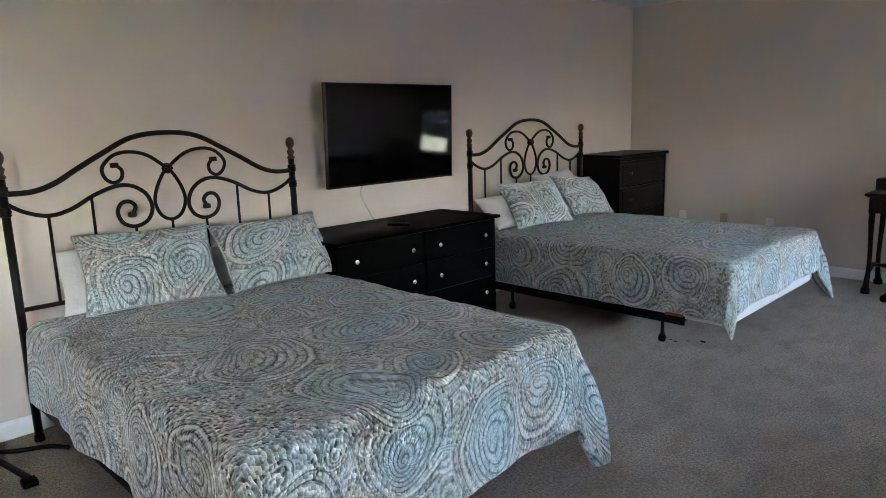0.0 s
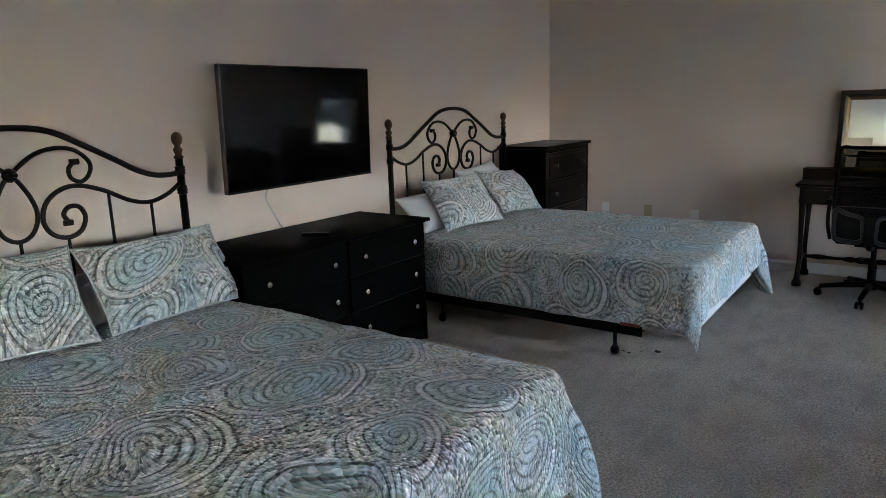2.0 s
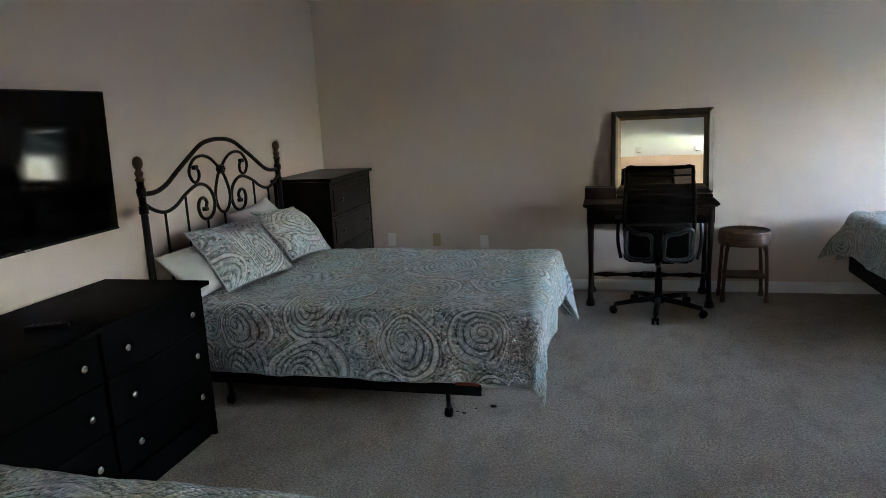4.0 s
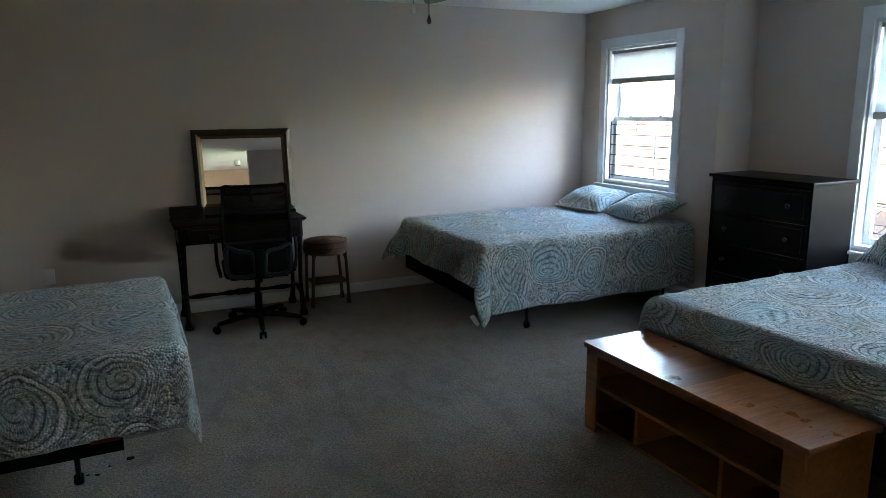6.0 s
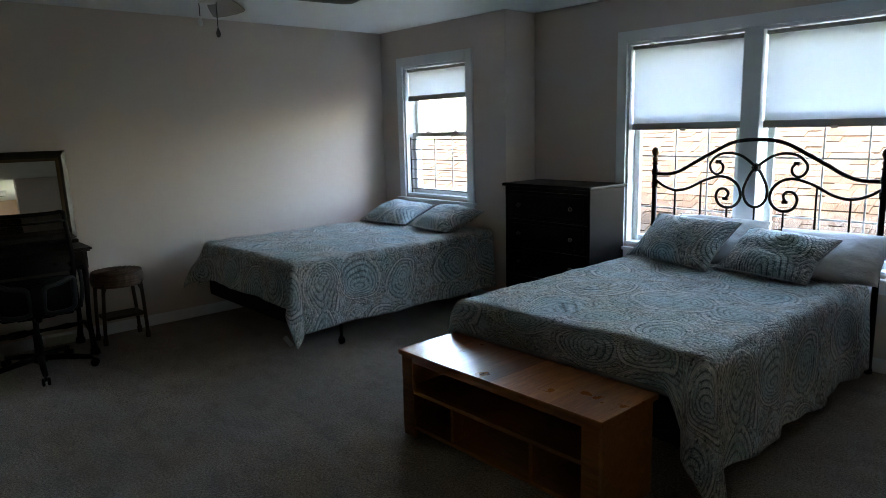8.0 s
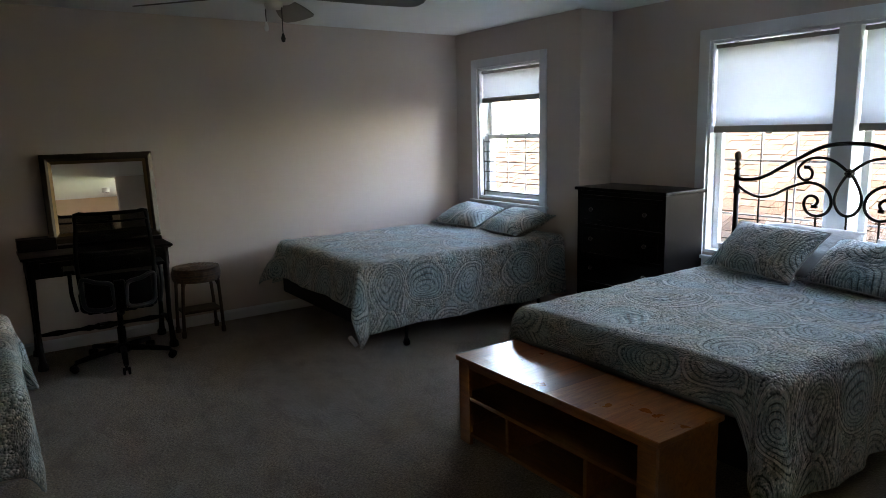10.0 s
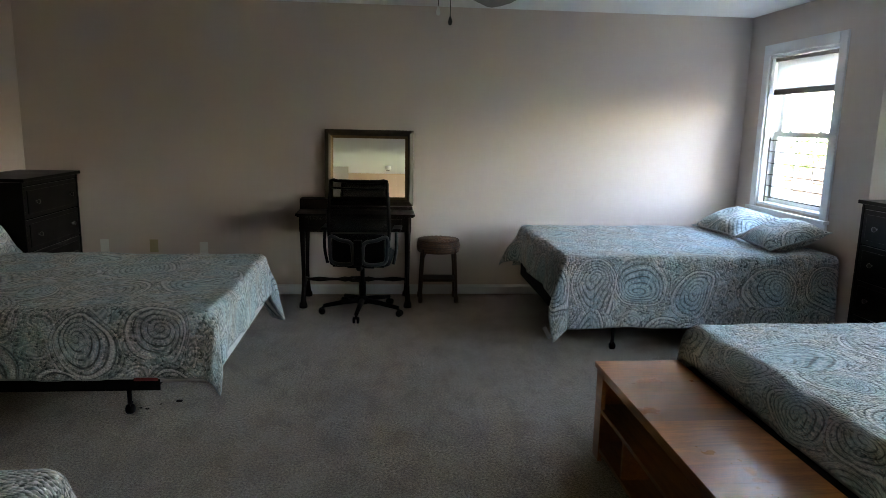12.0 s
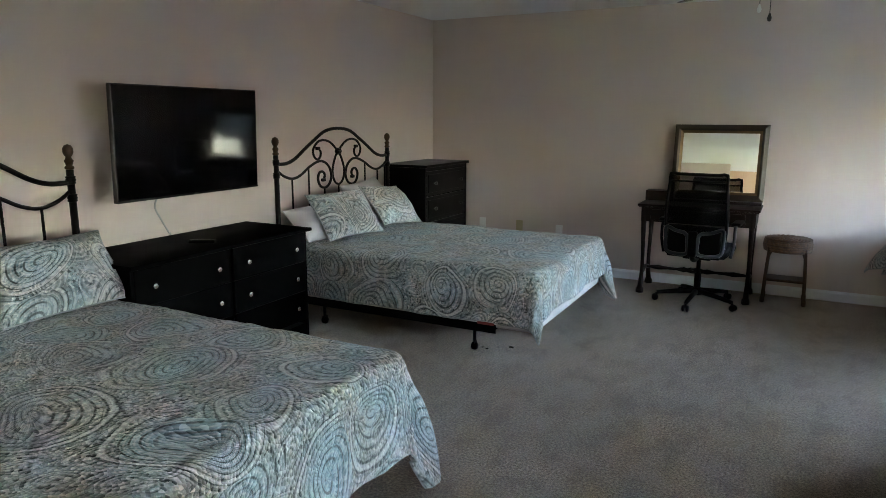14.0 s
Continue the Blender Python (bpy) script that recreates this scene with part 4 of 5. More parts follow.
def mirror():
    """Framed mirror, in its own frame: faces -y, foot at z = 0."""
    m = thing("mirror", "square mirror in gilt and bronze frame leaning against the wall", "mirror", pose(-0.612, 6.585, 0.834, -5.8, 0, 0))
    w, h = 0.388, 0.660
    rings = [(0.0, -0.012, DARK_GILT), (0.034, -0.030, DARK_GILT), (0.052, -0.020, GILT), (0.074, -0.010, GILT)]
    for (a, ya, mat), (b, yb, _) in zip(rings, rings[1:]):
        bm = bmesh.new()
        o = [bm.verts.new(v) for v in ((-w + a, ya, a), (w - a, ya, a), (w - a, ya, h - a), (-w + a, ya, h - a))]
        i = [bm.verts.new(v) for v in ((-w + b, yb, b), (w - b, yb, b), (w - b, yb, h - b), (-w + b, yb, h - b))]
        k = [bm.verts.new(v) for v in ((-w + a, 0.0, a), (w - a, 0.0, a), (w - a, 0.0, h - a), (-w + a, 0.0, h - a))]
        n = [bm.verts.new(v) for v in ((-w + b, 0.0, b), (w - b, 0.0, b), (w - b, 0.0, h - b), (-w + b, 0.0, h - b))]
        for q in range(4):
            j = (q + 1) % 4
            bm.faces.new((o[q], o[j], i[j], i[q]))
            bm.faces.new((k[q], k[j], o[j], o[q]))
            bm.faces.new((i[q], i[j], n[j], n[q]))
            bm.faces.new((n[q], n[j], k[j], k[q]))
        part("frame_moulding", bm, mat, m)
    part("backing", boxed(-w + 0.01, w - 0.01, 0.001, 0.012, 0.01, h - 0.01), MAHOGANY, m)
    part("glass", boxed(-w + 0.0745, w - 0.0745, -0.0075, -0.004, 0.0745, h - 0.0745), MIRROR, m)


mirror()


def mesh_cloth():
    a = Mat("black chair mesh", (0.006, 0.006, 0.0065), 0.8, spec=0.1)
    n = a.t.nodes
    tp = n.new("ShaderNodeBsdfTransparent")
    mx = n.new("ShaderNodeMixShader")
    mx.inputs[0].default_value = 0.10
    a.link(a.b.outputs[0], mx.inputs[1])
    a.link(tp.outputs[0], mx.inputs[2])
    a.link(mx.outputs[0], n["Material Output"].inputs[0])
    a.bump(a.noise(a.coords(), 420, 1), 0.4, 0.002)
    return a.m


MESH = mesh_cloth()


def office_chair():
    """Swivel chair in its own frame: sitter faces +y."""
    c = thing("office_chair", "black mesh-back swivel office chair pushed up to the desk", "chair", pose(-0.655, 6.09, 0, 0, 0, -5))
    part("gas_lift", lathe(bmesh.new(), [(0.028, 0.10), (0.028, 0.26), (0.018, 0.262), (0.018, 0.40)], 16), PLASTIC, c)
    part("hub", lathe(bmesh.new(), [(0.045, 0.075), (0.05, 0.085), (0.045, 0.125), (0.03, 0.14)], 18), PLASTIC, c)
    for k in range(5):
        a = radians(-92 + 72 * k)
        d = Vector((math.cos(a), math.sin(a), 0))
        arm = part("base_arm", tube(bmesh.new(), [d * 0.03 + Vector((0, 0, 0.105)), d * 0.17 + Vector((0, 0, 0.092)), d * 0.325 + Vector((0, 0, 0.070))], lambda q: 0.024 - 0.008 * q, 10), PLASTIC, c)
        cs = bmesh.new()
        side = Vector((-d.y, d.x, 0))
        for s in (-1, 1):
            mm = Matrix.Translation(d * 0.335 + side * 0.016 * s + Vector((0, 0, 0.027))) @ Matrix.Rotation(a + math.pi / 2, 4, "Z") @ Matrix.Rotation(radians(90), 4, "Y")
            lathe(cs, [(0.0, -0.009), (0.022, -0.009), (0.027, -0.004), (0.027, 0.004), (0.022, 0.009), (0.0, 0.009)], 14, mm)
        tube(cs, [d * 0.325 + Vector((0, 0, 0.03)), d * 0.325 + Vector((0, 0, 0.066))], 0.010, 8)
        part("caster", cs, PLASTIC, arm)
    part("seat_plate", boxed(-0.11, 0.11, -0.12, 0.13, 0.395, 0.425, 0.008), PLASTIC, c)
    part("seat", rounded_slab(-0.245, 0.245, -0.20, 0.27, 0.425, 0.505, 0.035), SEAT_CLOTH, c)
    # curved mesh back
    bk = bmesh.new()
    n = 16
    rows = []

    def back_point(u, z):
        t = (z - 0.47) / 0.65
        half = 0.215 + 0.022 * math.sin(min(1, t * 1.1) * math.pi)
        y = -0.245 + 0.05 * u * u - 0.05 * t + 0.045 * math.sin(t * math.pi) * -0.4
        return Vector((u * half, y, z))

    for j in range(n + 1):
        z = 0.50 + 0.61 * j / n
        rows.append([bk.verts.new(back_point(2 * i / n - 1, z)) for i in range(n + 1)])
    for r, q in zip(rows, rows[1:]):
        for i in range(n):
            f = bk.faces.new((r[i], r[i + 1], q[i + 1], q[i]))
            f.smooth = True
    part("back_mesh", bk, MESH, c)
    rim = [back_point(-1, 0.50 + 0.61 * k / 8) for k in range(8)] + [back_point(-1 + 2 * k / 8, 1.11) for k in range(8)] + [back_point(1, 1.11 - 0.61 * k / 8) for k in range(8)] + [back_point(1 - 2 * k / 8, 0.50) for k in range(8)]
    part("back_frame", tube(bmesh.new(), smooth_path(rim, 2, True), 0.014, 8, True), PLASTIC, c)
    part("head_band", tube(bmesh.new(), [back_point(-1 + 2 * k / 8, 1.055) + Vector((0, -0.004, 0)) for k in range(9)], 0.008, 8), PLASTIC, c)
    for q in (-1, 1):
        loop = [(q * 0.045, -0.292, 0.475), (q * 0.14, -0.282, 0.462), (q * 0.212, -0.262, 0.485), (q * 0.224, -0.258, 0.58), (q * 0.218, -0.264, 0.675), (q * 0.14, -0.292, 0.655), (q * 0.055, -0.304, 0.635), (q * 0.040, -0.302, 0.56)]
        part("back_bracket", tube(bmesh.new(), smooth_path(loop, 6, True), 0.015, 8, True), GREY_PLASTIC, c, "blue-grey plastic back bracket")
    part("spine", rounded_slab(-0.035, 0.035, -0.318, -0.290, 0.45, 0.66, 0.012), PLASTIC, c)
    part("back_shell", rounded_slab(-0.205, 0.205, -0.268, -0.246, 0.435, 0.70, 0.010), PLASTIC, c)
    part("back_stem", tube(bmesh.new(), smooth_path([(0, -0.05, 0.405), (0, -0.20, 0.41), (0, -0.285, 0.45), (0, -0.30, 0.52)], 6), 0.022, 10), PLASTIC, c)
    for s in (-1, 1):
        loop = [(s * 0.265, -0.13, 0.44), (s * 0.285, -0.14, 0.56), (s * 0.285, -0.12, 0.69), (s * 0.285, 0.05, 0.70)]
        # right arm greyer than the left: window light put into its colour
        arm = part("armrest", tube(bmesh.new(), smooth_path(loop, 6), 0.013, 8), GREY_PLASTIC if s > 0 else PLASTIC, c)
        part("arm_pad", boxed(s * 0.285 - 0.035, s * 0.285 + 0.035, -0.13, 0.10, 0.700, 0.725, 0.01), PLASTIC, arm)
    return c


office_chair()


def stool():
    s = thing("wicker_stool", "round woven rattan stool with four cane legs and shelf", "stool", pose(0.0, 6.485, 0) @ Matrix.Diagonal((1, 1, 0.95, 1)))
    part("seat_base", lathe(bmesh.new(), [(0.160, 0.470), (0.176, 0.485), (0.182, 0.555), (0.165, 0.572), (0.0, 0.574)], 28), WICKER_WOOD, s)
    for k in range(13):
        z = 0.474 + 0.0080 * k
        r = 0.178 + 0.008 * math.sin(k / 12 * math.pi)
        pts = [Vector((math.cos(a) * (r + 0.003 * (1 if (i + k) % 2 else -1)), math.sin(a) * (r + 0.003 * (1 if (i + k) % 2 else -1)), z)) for i, a in enumerate([2 * math.pi * q / 56 for q in range(56)])]
        part("weave", tube(bmesh.new(), pts, 0.0042, 6, True), WICKER, s)
    for k in range(12):
        r = 0.014 + 0.0148 * k
        z = 0.580 + 0.006 * math.sqrt(max(0, 1 - (r / 0.19) ** 2)) - 0.004 * (k / 11) ** 4
        n = max(10, int(60 * r / 0.19))
        pts = [Vector((math.cos(2 * math.pi * q / n) * r, math.sin(2 * math.pi * q / n) * r, z + 0.0025 * (1 if (q + k) % 2 else -1))) for q in range(n)]
        part("weave", tube(bmesh.new(), pts, 0.0072, 6, True), WICKER, s)
    for sx in (-1, 1):
        for sy in (-1, 1):
            p = [(sx * 0.135, sy * 0.115, 0.51), (sx * 0.15, sy * 0.105, 0.25), (sx * 0.158, sy * 0.10, 0.012)]
            leg = part("leg", tube(bmesh.new(), smooth_path(p, 5), 0.0135, 10), WICKER_WOOD, s)
            part("wrapped_foot", lathe(bmesh.new(), [(0.016, 0.0), (0.019, 0.004), (0.019, 0.05), (0.015, 0.056)], 12, Matrix.Translation((sx * 0.158, sy * 0.10, 0))), WICKER_WOOD, leg)
            part("brace", tube(bmesh.new(), smooth_path([(sx * 0.142, sy * 0.11, 0.40), (sx * 0.11, sy * 0.10, 0.48), (sx * 0.05, sy * 0.10, 0.507)], 5), 0.008, 8), WICKER_WOOD, leg)
    part("shelf", boxed(-0.150, 0.150, -0.098, 0.098, 0.205, 0.222, 0.004), WICKER_WOOD, s)
    for y in (-0.103, 0.103):
        part("rail", tube(bmesh.new(), [(-0.152, y, 0.21), (0.152, y, 0.21)], 0.010, 8), WICKER_WOOD, s)


stool()


# ---- bench at the foot of the window bed ----
def bench():
    b = thing("storage_bench", "honey-coloured wooden storage bench with open cubbies at the bed's foot", "bench")
    x0, x1, y0, y1, h = 0.530, 0.918, 2.345, 3.572, 0.46
    top = part("top", boxed(x0 - 0.007, x1 + 0.012, y0 - 0.018, y1 + 0.018, h - 0.026, h - 0.004, 0.004), HONEY_SHADED, b)
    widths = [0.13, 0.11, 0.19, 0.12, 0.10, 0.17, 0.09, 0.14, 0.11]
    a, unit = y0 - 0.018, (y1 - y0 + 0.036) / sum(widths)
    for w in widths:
        part("plank", boxed(x0 - 0.007, x1 + 0.012, a, a + w * unit - 0.0002, h - 0.005, h, 0.0003), HONEY_LIT_PLANK, top)
        a += w * unit
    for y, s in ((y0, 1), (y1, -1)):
        part("side_panel", boxed(x0 + 0.02, x1, y, y + s * 0.022, 0.0, h - 0.027, 0.003), HONEY_SHADED, b)
        part("front_stile", boxed(x0, x0 + 0.020, y, y + s * 0.085, 0.0, h - 0.027, 0.003), HONEY_SHADED, b)
    part("back_panel", boxed(x1 - 0.012, x1 - 0.002, y0 + 0.022, y1 - 0.022, 0.05, h - 0.027), HONEY_SHADED, b)
    part("top_rail", boxed(x0 + 0.002, x0 + 0.018, y0 + 0.085, y1 - 0.085, h - 0.052, h - 0.027, 0.002), HONEY_SHADED, b)
    part("middle_shelf", boxed(x0 + 0.004, x1 - 0.012, y0 + 0.023, y1 - 0.023, 0.240, 0.260, 0.002), HONEY_SHADED, b)
    part("bottom_shelf", boxed(x0 + 0.004, x1 - 0.012, y0 + 0.023, y1 - 0.023, 0.048, 0.068, 0.002), HONEY_SHADED, b)
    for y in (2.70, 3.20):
        part("divider", boxed(x0 + 0.006, x1 - 0.012, y - 0.010, y + 0.010, 0.069, 0.239, 0.002), HONEY_SHADED, b)


bench()


# ---- ceiling fan and passage lamp ----
def ceiling_fan():
    hx, hy = FAN
    f = thing("ceiling_fan", "ceiling fan at rest with frosted glass shades and two pull chains", "ceiling fan", pose(hx, hy, 0))
    part("canopy", lathe(bmesh.new(), [(0.0, CEIL), (0.07, CEIL - 0.001), (0.065, CEIL - 0.03), (0.02, CEIL - 0.045)][::-1], 20), WHITE_PLASTIC, f)
    part("motor", lathe(bmesh.new(), [(0.02, 2.185), (0.09, 2.19), (0.105, 2.215), (0.10, 2.26), (0.06, 2.30), (0.02, 2.34)], 24), WHITE_PLASTIC, f)
    part("downrod", tube(bmesh.new(), [(0, 0, 2.335), (0, 0, CEIL - 0.04)], 0.013, 12), WHITE_PLASTIC, f)
    part("switch_cup", lathe(bmesh.new(), [(0.01, 2.155), (0.035, 2.157), (0.042, 2.17), (0.042, 2.20), (0.03, 2.206)], 20), WHITE_PLASTIC, f)
    for k in range(5):
        a = radians(FAN_TURN + 72 * k)
        m = Matrix.Rotation(a, 4, "Z")
        bm = bmesh.new()
        outline = [(0.20, -0.045), (0.45, -0.072), (0.66, -0.085), (0.70, -0.074), (0.725, -0.03), (0.725, 0.03), (0.70, 0.074), (0.66, 0.085), (0.45, 0.072), (0.20, 0.045)]
        tilt = Matrix.Translation((0, 0, 2.222)) @ Matrix.Rotation(radians(-12), 4, "X")
        lo = [bm.verts.new(m @ tilt @ Vector((x, y, -0.003))) for x, y in outline]
        hi = [bm.verts.new(m @ tilt @ Vector((x, y, 0.003))) for x, y in outline]
        bm.faces.new(lo[::-1])
        bm.faces.new(hi)
        for i in range(len(lo)):
            j = (i + 1) % len(lo)
            bm.faces.new((lo[i], lo[j], hi[j], hi[i]))
        bl = part("blade", bm, BLADE, f)
        ir = bmesh.new()
        box(ir, 0.08, 0.26, -0.018, 0.018, 2.217, 2.223, 0.002, m)
        part("blade_iron", ir, WHITE_PLASTIC, bl)
    for k in range(3):
        m = Matrix.Rotation(radians(240 + 120 * k), 4, "Z") @ Matrix.Translation((0.07, 0, 2.30)) @ Matrix.Rotation(radians(-38), 4, "Y")
        sh = part("glass_shade", lathe(bmesh.new(), [(0.022, 0.0), (0.034, -0.012), (0.050, -0.045), (0.054, -0.075), (0.068, -0.098), (0.065, -0.098), (0.050, -0.075), (0.046, -0.045), (0.030, -0.014)], 20, m), FROST, f, "white frosted tulip glass")
        part("fitter", lathe(bmesh.new(), [(0.012, 0.03), (0.026, 0.012), (0.028, -0.004), (0.020, -0.006)], 14, m), WHITE_PLASTIC, sh)
    for (dx, dy), z, mat in (((-0.027, 0.030), 2.072, WHITE_PLASTIC), ((0.025, -0.032), 2.020, DARK_KNOB)):
        ch = part("pull_chain", tube(bmesh.new(), [(dx, dy, z + 0.03), (dx, dy, 2.16)], 0.0022, 6), DARK_WIRE, f)
        part("pull_bob", lathe(bmesh.new(), [(0.0, z - 0.012), (0.008, z - 0.008), (0.011, z + 0.005), (0.006, z + 0.022), (0.002, z + 0.032)], 12, Matrix.Translation((dx, dy, 0))), mat, ch)


FAN, FAN_TURN = (-0.20, 3.935), -15
BLADE = plain("pale fan blade", (0.16, 0.15, 0.145), 0.4, 0, 0.4, 0.03)
ceiling_fan()

lamp = thing("ceiling_lamp", "small white cylinder downlight on the passage ceiling", "ceiling lamp", pose(-0.40, -3.0, CEIL), "passage lamps")
part("can", lathe(bmesh.new(), [(0.058, -0.004), (0.060, -0.100), (0.068, -0.102), (0.070, -0.098), (0.070, -0.001), (0.0, -0.001)], 24), WHITE_PLASTIC, lamp)
part("baffle", lathe(bmesh.new(), [(0.0565, -0.035), (0.0565, -0.099)], 24, None, False), DARK_KNOB, lamp, "dark ribbed inner baffle")
part("diffuser", lathe(bmesh.new(), [(0.0, -0.030), (0.040, -0.029), (0.055, -0.026), (0.0, -0.024)], 24), WHITE_PLASTIC, lamp, "unlit white diffuser")
copy_thing(lamp, pose(0.80, -2.9, CEIL))

stand = thing("metal_stand", "black tubular metal stand base on the carpet beside the bed", "stand")
part("foot_bar", tube(bmesh.new(), smooth_path([(-2.95, 0.725, 0.022), (-3.10, 0.695, 0.028), (-3.24, 0.665, 0.030), (-3.42, 0.60, 0.030)], 6), 0.014, 10), BLACK_METAL, stand)
part("foot_bar", tube(bmesh.new(), smooth_path([(-3.16, 0.93, 0.022), (-3.24, 0.87, 0.024), (-3.31, 0.74, 0.026), (-3.42, 0.60, 0.030)], 6), 0.011, 10), BLACK_METAL, stand)
part("end_cap", boxed(-2.985, -2.925, 0.685, 0.745, 0.0, 0.030, 0.008), PLASTIC, stand)
part("hub", lathe(bmesh.new(), [(0.03, 0.0), (0.036, 0.008), (0.036, 0.04), (0.022, 0.055)], 14, Matrix.Translation((-3.42, 0.60, 0))), BLACK_METAL, stand)

# ---- outside ----
def grass_material():
    a = Mat("summer grass", (0.07, 0.11, 0.03), 0.95)
    a.color(a.ramp(a.noise(a.coords(), 0.35, 5), [(0.35, (0.05, 0.085, 0.022)), (0.65, (0.12, 0.16, 0.05))]))
    return a.m


def shingle_material():
    a = Mat("tan asphalt shingle", (0.3, 0.2, 0.14), 0.95, spec=0.08)
    oi = a.t.nodes.new("ShaderNodeObjectInfo")
    gi = a.t.nodes.new("ShaderNodeNewGeometry")
    rnd = a.math("FRACT", a.math("ADD", oi.outputs["Random"], gi.outputs["Random Per Island"]))
    c = a.ramp(rnd, [(0.0, (0.038, 0.027, 0.020)), (0.35, (0.052, 0.039, 0.030)), (0.7, (0.064, 0.051, 0.041)), (1.0, (0.042, 0.029, 0.021))])
    g = a.noise(a.coords(), 160, 2)
    a.color(a.mix(a.math("MULTIPLY", g, 0.5), c, (0.027, 0.019, 0.014)))
    a.bump(g, 0.3, 0.003)
    return a.m


SHINGLE = shingle_material()
ground = bmesh.new()
bmesh.ops.create_grid(ground, x_segments=2, y_segments=2, size=600)
bmesh.ops.translate(ground, vec=(0, 0, -3.2), verts=ground.verts)
struct("ground", ground, grass_material(), "grassy ground far below the windows", "ground")

RX0, RX1, RZ0, RZ1, RY0, RY1 = 4.1, 6.6, 0.28, 1.52, 1.5, 9.9
house = thing("neighbour_house", "neighbouring house with a sunlit tan shingle roof", "house")
SIDING = plain("pale siding", (0.55, 0.52, 0.47), 0.7, 0, 0.3, 0.1)
part("wall", boxed(RX0 + 0.4, RX1 + 2.1, RY0 + 0.3, RY1 - 0.3, -3.2, RZ0 + 0.02), SIDING, house)
deck = bmesh.new()
ends = [[deck.verts.new((x, y, z)) for x, z in ((RX0, RZ0), (RX1, RZ1), (2 * RX1 - RX0, RZ0), (2 * RX1 - RX0, RZ0 - 0.08), (RX1, RZ1 - 0.12), (RX0, RZ0 - 0.08))] for y in (RY0, RY1)]
for k in range(6):
    deck.faces.new((ends[0][k], ends[0][(k + 1) % 6], ends[1][(k + 1) % 6], ends[1][k]))
deck.faces.new(ends[0])
deck.faces.new(ends[1][::-1])
roof = part("roof", deck, SHINGLE, house, "tan asphalt shingle roof")


def leafy_tree(x, y, z, h, seed):
    rnd = random.Random(seed)
    t = thing("tree", "green leafy tree beyond the roof", "tree", pose(x, y, z), "trees outside")
    tr = tube(bmesh.new(), smooth_path([(0, 0, 0), (0.05, 0.03, h * 0.3), (-0.05, 0.05, h * 0.62), (0, 0, h * 0.85)], 4), lambda q: 0.16 * (1 - 0.75 * q), 8)
    for k in range(7):
        a, zz = rnd.uniform(0, 6.28), h * rnd.uniform(0.35, 0.7)
        tube(tr, smooth_path([(0, 0, zz), (math.cos(a) * h * 0.12, math.sin(a) * h * 0.12, zz + h * 0.08), (math.cos(a) * h * 0.24, math.sin(a) * h * 0.24, zz + h * 0.2)], 3), lambda q: 0.05 * (1 - 0.7 * q), 6)
    part("trunk", tr, BARK, t)
    verts, faces = [], []
    for k in range(2600):
        c = Vector((rnd.gauss(0, 1), rnd.gauss(0, 1), rnd.gauss(0, 1))).normalized() * (rnd.random() ** 0.4)
        lump = 0.75 + 0.5 * noise.noise(c * 2.2 + Vector((seed, 0, 0)))
        p = Vector((c.x * h * 0.33 * lump, c.y * h * 0.33 * lump, h * 0.66 + c.z * h * 0.36 * lump))
        q = Euler((rnd.uniform(0, 6), rnd.uniform(0, 6), rnd.uniform(0, 6))).to_matrix()
        s = rnd.uniform(0.06, 0.12)
        i = len(verts)
        verts += [tuple(p + q @ Vector(v) * s) for v in ((-1, 0, 0), (0, -0.55, 0.1), (1, 0, 0), (0, 0.55, 0.1))]
        faces.append((i, i + 1, i + 2, i + 3))
    me = bpy.data.meshes.new("crown")
    me.from_pydata(verts, [], faces)
    me.materials.append(LEAF)
    cr = new("crown", me)
    cr.parent = t


BARK = plain("bark", (0.10, 0.075, 0.055), 0.9, 0, 0.2, 0.3)


def leaf_material():
    a = Mat("leaf", (0.07, 0.12, 0.03), 0.6)
    gi = a.t.nodes.new("ShaderNodeNewGeometry")
    a.color(a.ramp(gi.outputs["Random Per Island"], [(0, (0.045, 0.085, 0.02)), (1, (0.12, 0.17, 0.045))]))
    return a.m


LEAF = leaf_material()
leafy_tree(9.5, 17.5, -3.2, 4.4, 3)
leafy_tree(12.5, 20.5, -3.2, 4.8, 5)

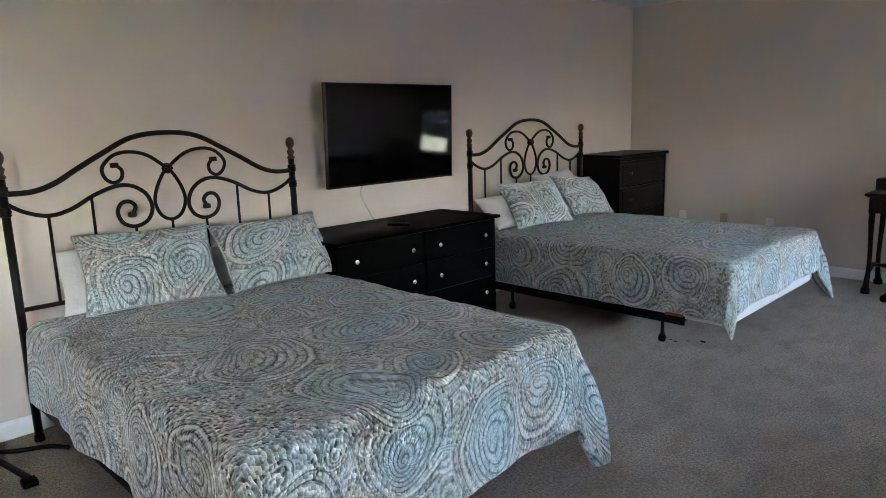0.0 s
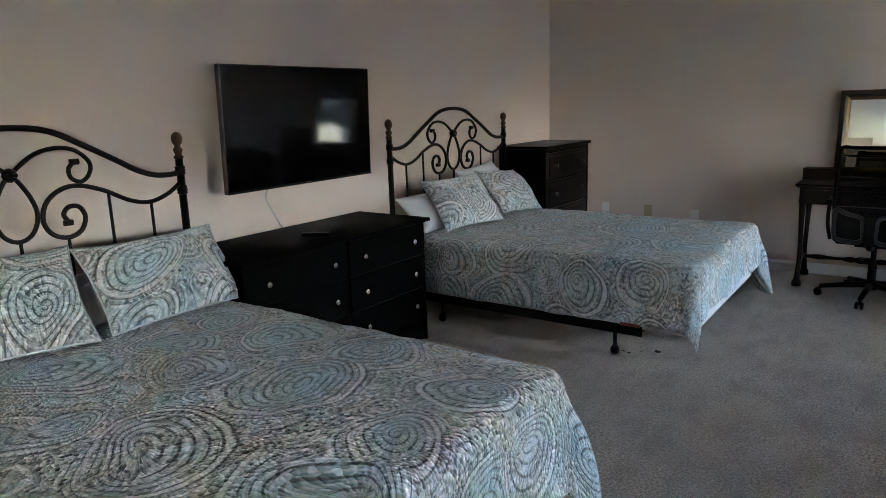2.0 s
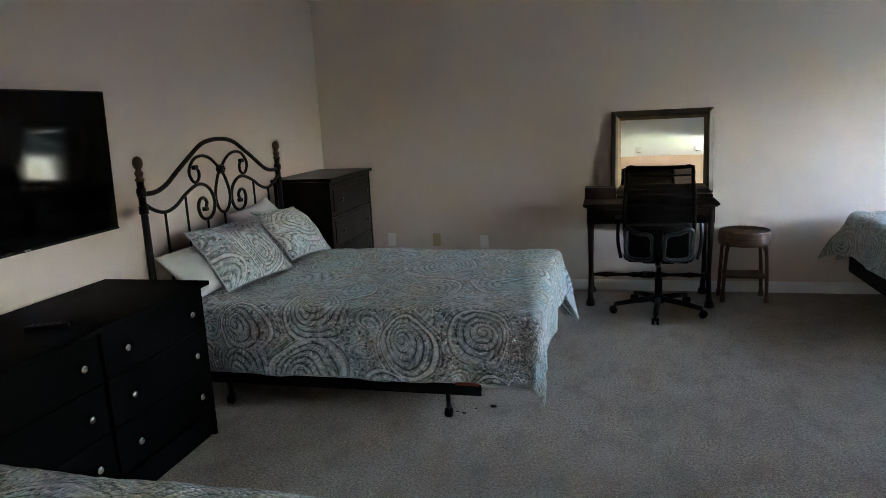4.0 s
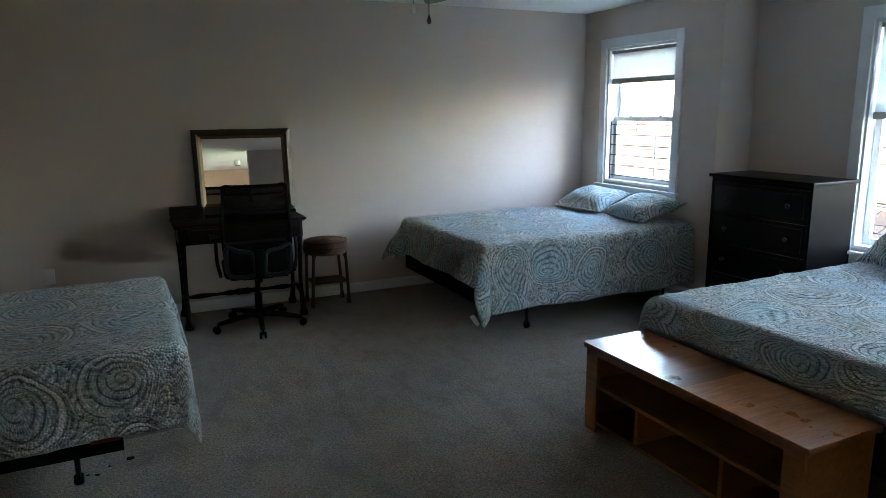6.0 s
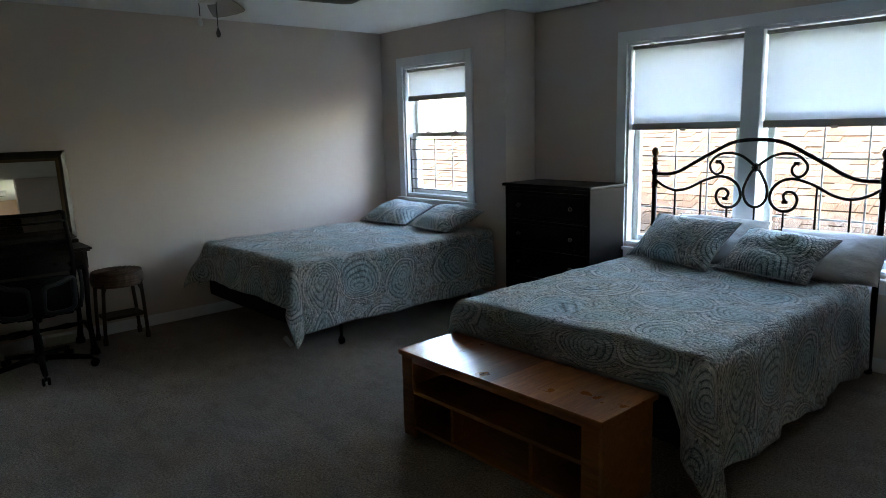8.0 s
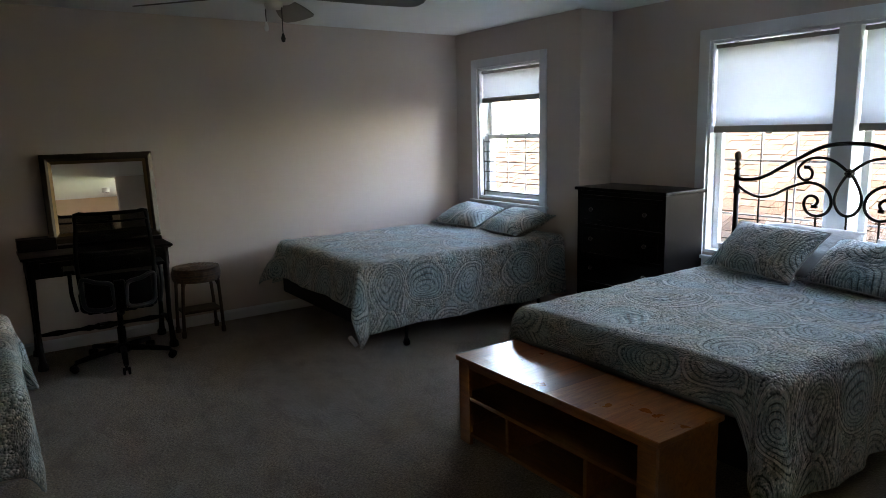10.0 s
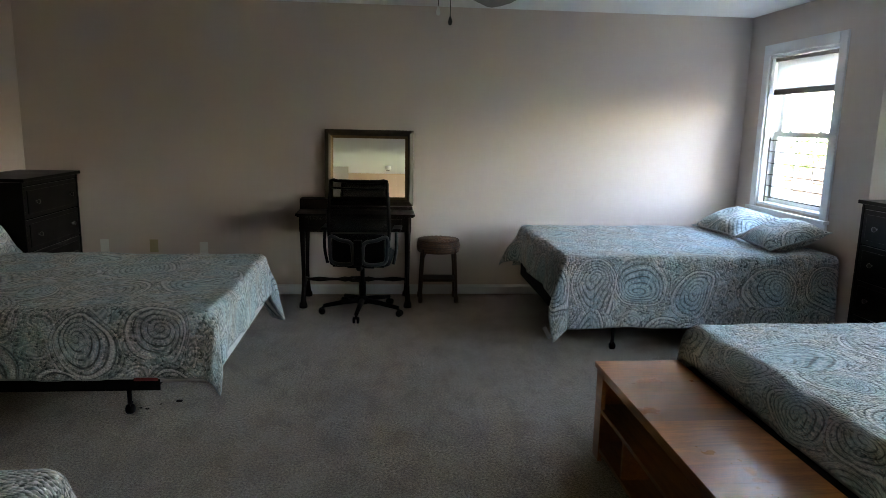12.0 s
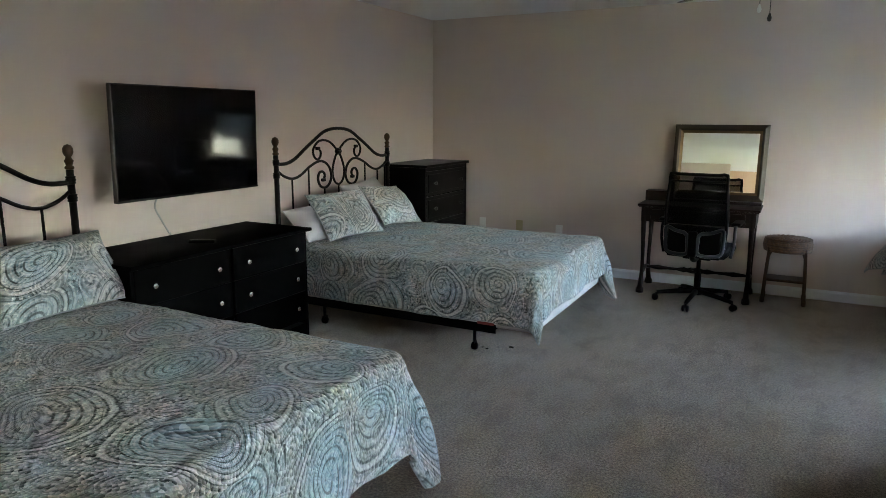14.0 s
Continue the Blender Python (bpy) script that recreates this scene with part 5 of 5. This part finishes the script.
# ---- shingles, course by course ----
slope = math.atan2(RZ1 - RZ0, RX1 - RX0)
run = math.hypot(RZ1 - RZ0, RX1 - RX0)
courses = int(run / 0.118)
tab_meshes = []
# the shadow line below each tab is put into its butt edge colour
SHINGLE_SHADE_EDGE = plain("butt edge darkened as shadow line", (0.028, 0.021, 0.017), 0.95, 0, 0.05)
for w in (0.11, 0.16, 0.22):
    for thick in (0.005, 0.014):
        me = bpy.data.meshes.new("shingle")
        tb = boxed(0, 0.17, 0.002, w - 0.003, 0.0, thick)
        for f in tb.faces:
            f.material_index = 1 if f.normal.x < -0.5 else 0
        tb.to_mesh(me)
        tb.free()
        me.materials.append(SHINGLE)
        me.materials.append(SHINGLE_SHADE_EDGE)
        tab_meshes.append((w, me))
rnd = random.Random(11)
near, rest_v, rest_f, rest_m = 0, [], [], []
for c in range(courses):
    y = RY0 - rnd.uniform(0, 0.25)
    while y < RY1 - 0.2:
        w, me = rnd.choice(tab_meshes)
        m = Matrix.Translation((RX0 + math.cos(slope) * c * 0.118, y, RZ0 + math.sin(slope) * c * 0.118 + 0.003)) @ Matrix.Rotation(-slope, 4, "Y") @ Matrix.Translation((0, 0, 0.006 + rnd.uniform(0, 0.003))) @ Matrix.Rotation(radians(2.2), 4, "Y")
        if c >= 4 and 2.2 < y < 7.0 and near < 300:
            s = new("shingle", me)
            s.parent = roof
            s.matrix_basis = m
            near += 1
        elif y > RY0:
            i = len(rest_v)
            rest_v += [tuple(m @ v.co) for v in me.vertices]
            rest_f += [tuple(i + k for k in p.vertices) for p in me.polygons]
            rest_m += [p.material_index for p in me.polygons]
        y += w
me = bpy.data.meshes.new("shingle_field")
me.from_pydata(rest_v, [], rest_f)
me.materials.append(SHINGLE)
me.materials.append(SHINGLE_SHADE_EDGE)
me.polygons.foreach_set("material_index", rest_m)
rest = new("shingle_field", me)
rest.parent = roof
tagged(rest, "", "", "", "stuff")


# ---- bits on the carpet ----
CRUMB = plain("dark lint", (0.03, 0.026, 0.022), 0.95, 0, 0.1, 0.1)
rnd = random.Random(5)
for x, y, size in ((-1.61, 4.26, 0.013), (-1.75, 4.165, 0.009), (-1.79, 4.18, 0.007), (-1.70, 4.23, 0.006)):
    bm = bmesh.new()
    bmesh.ops.create_icosphere(bm, subdivisions=1, radius=size)
    for v in bm.verts:
        v.co = Vector((v.co.x * 1.4, v.co.y, v.co.z * 0.5 + size * 0.45)) * rnd.uniform(0.8, 1.2)
    tagged(part("lint", bm, CRUMB, None, "", pose(x, y, 0)), "dark scrap of lint lying on the carpet", "lint", "lint on the carpet")
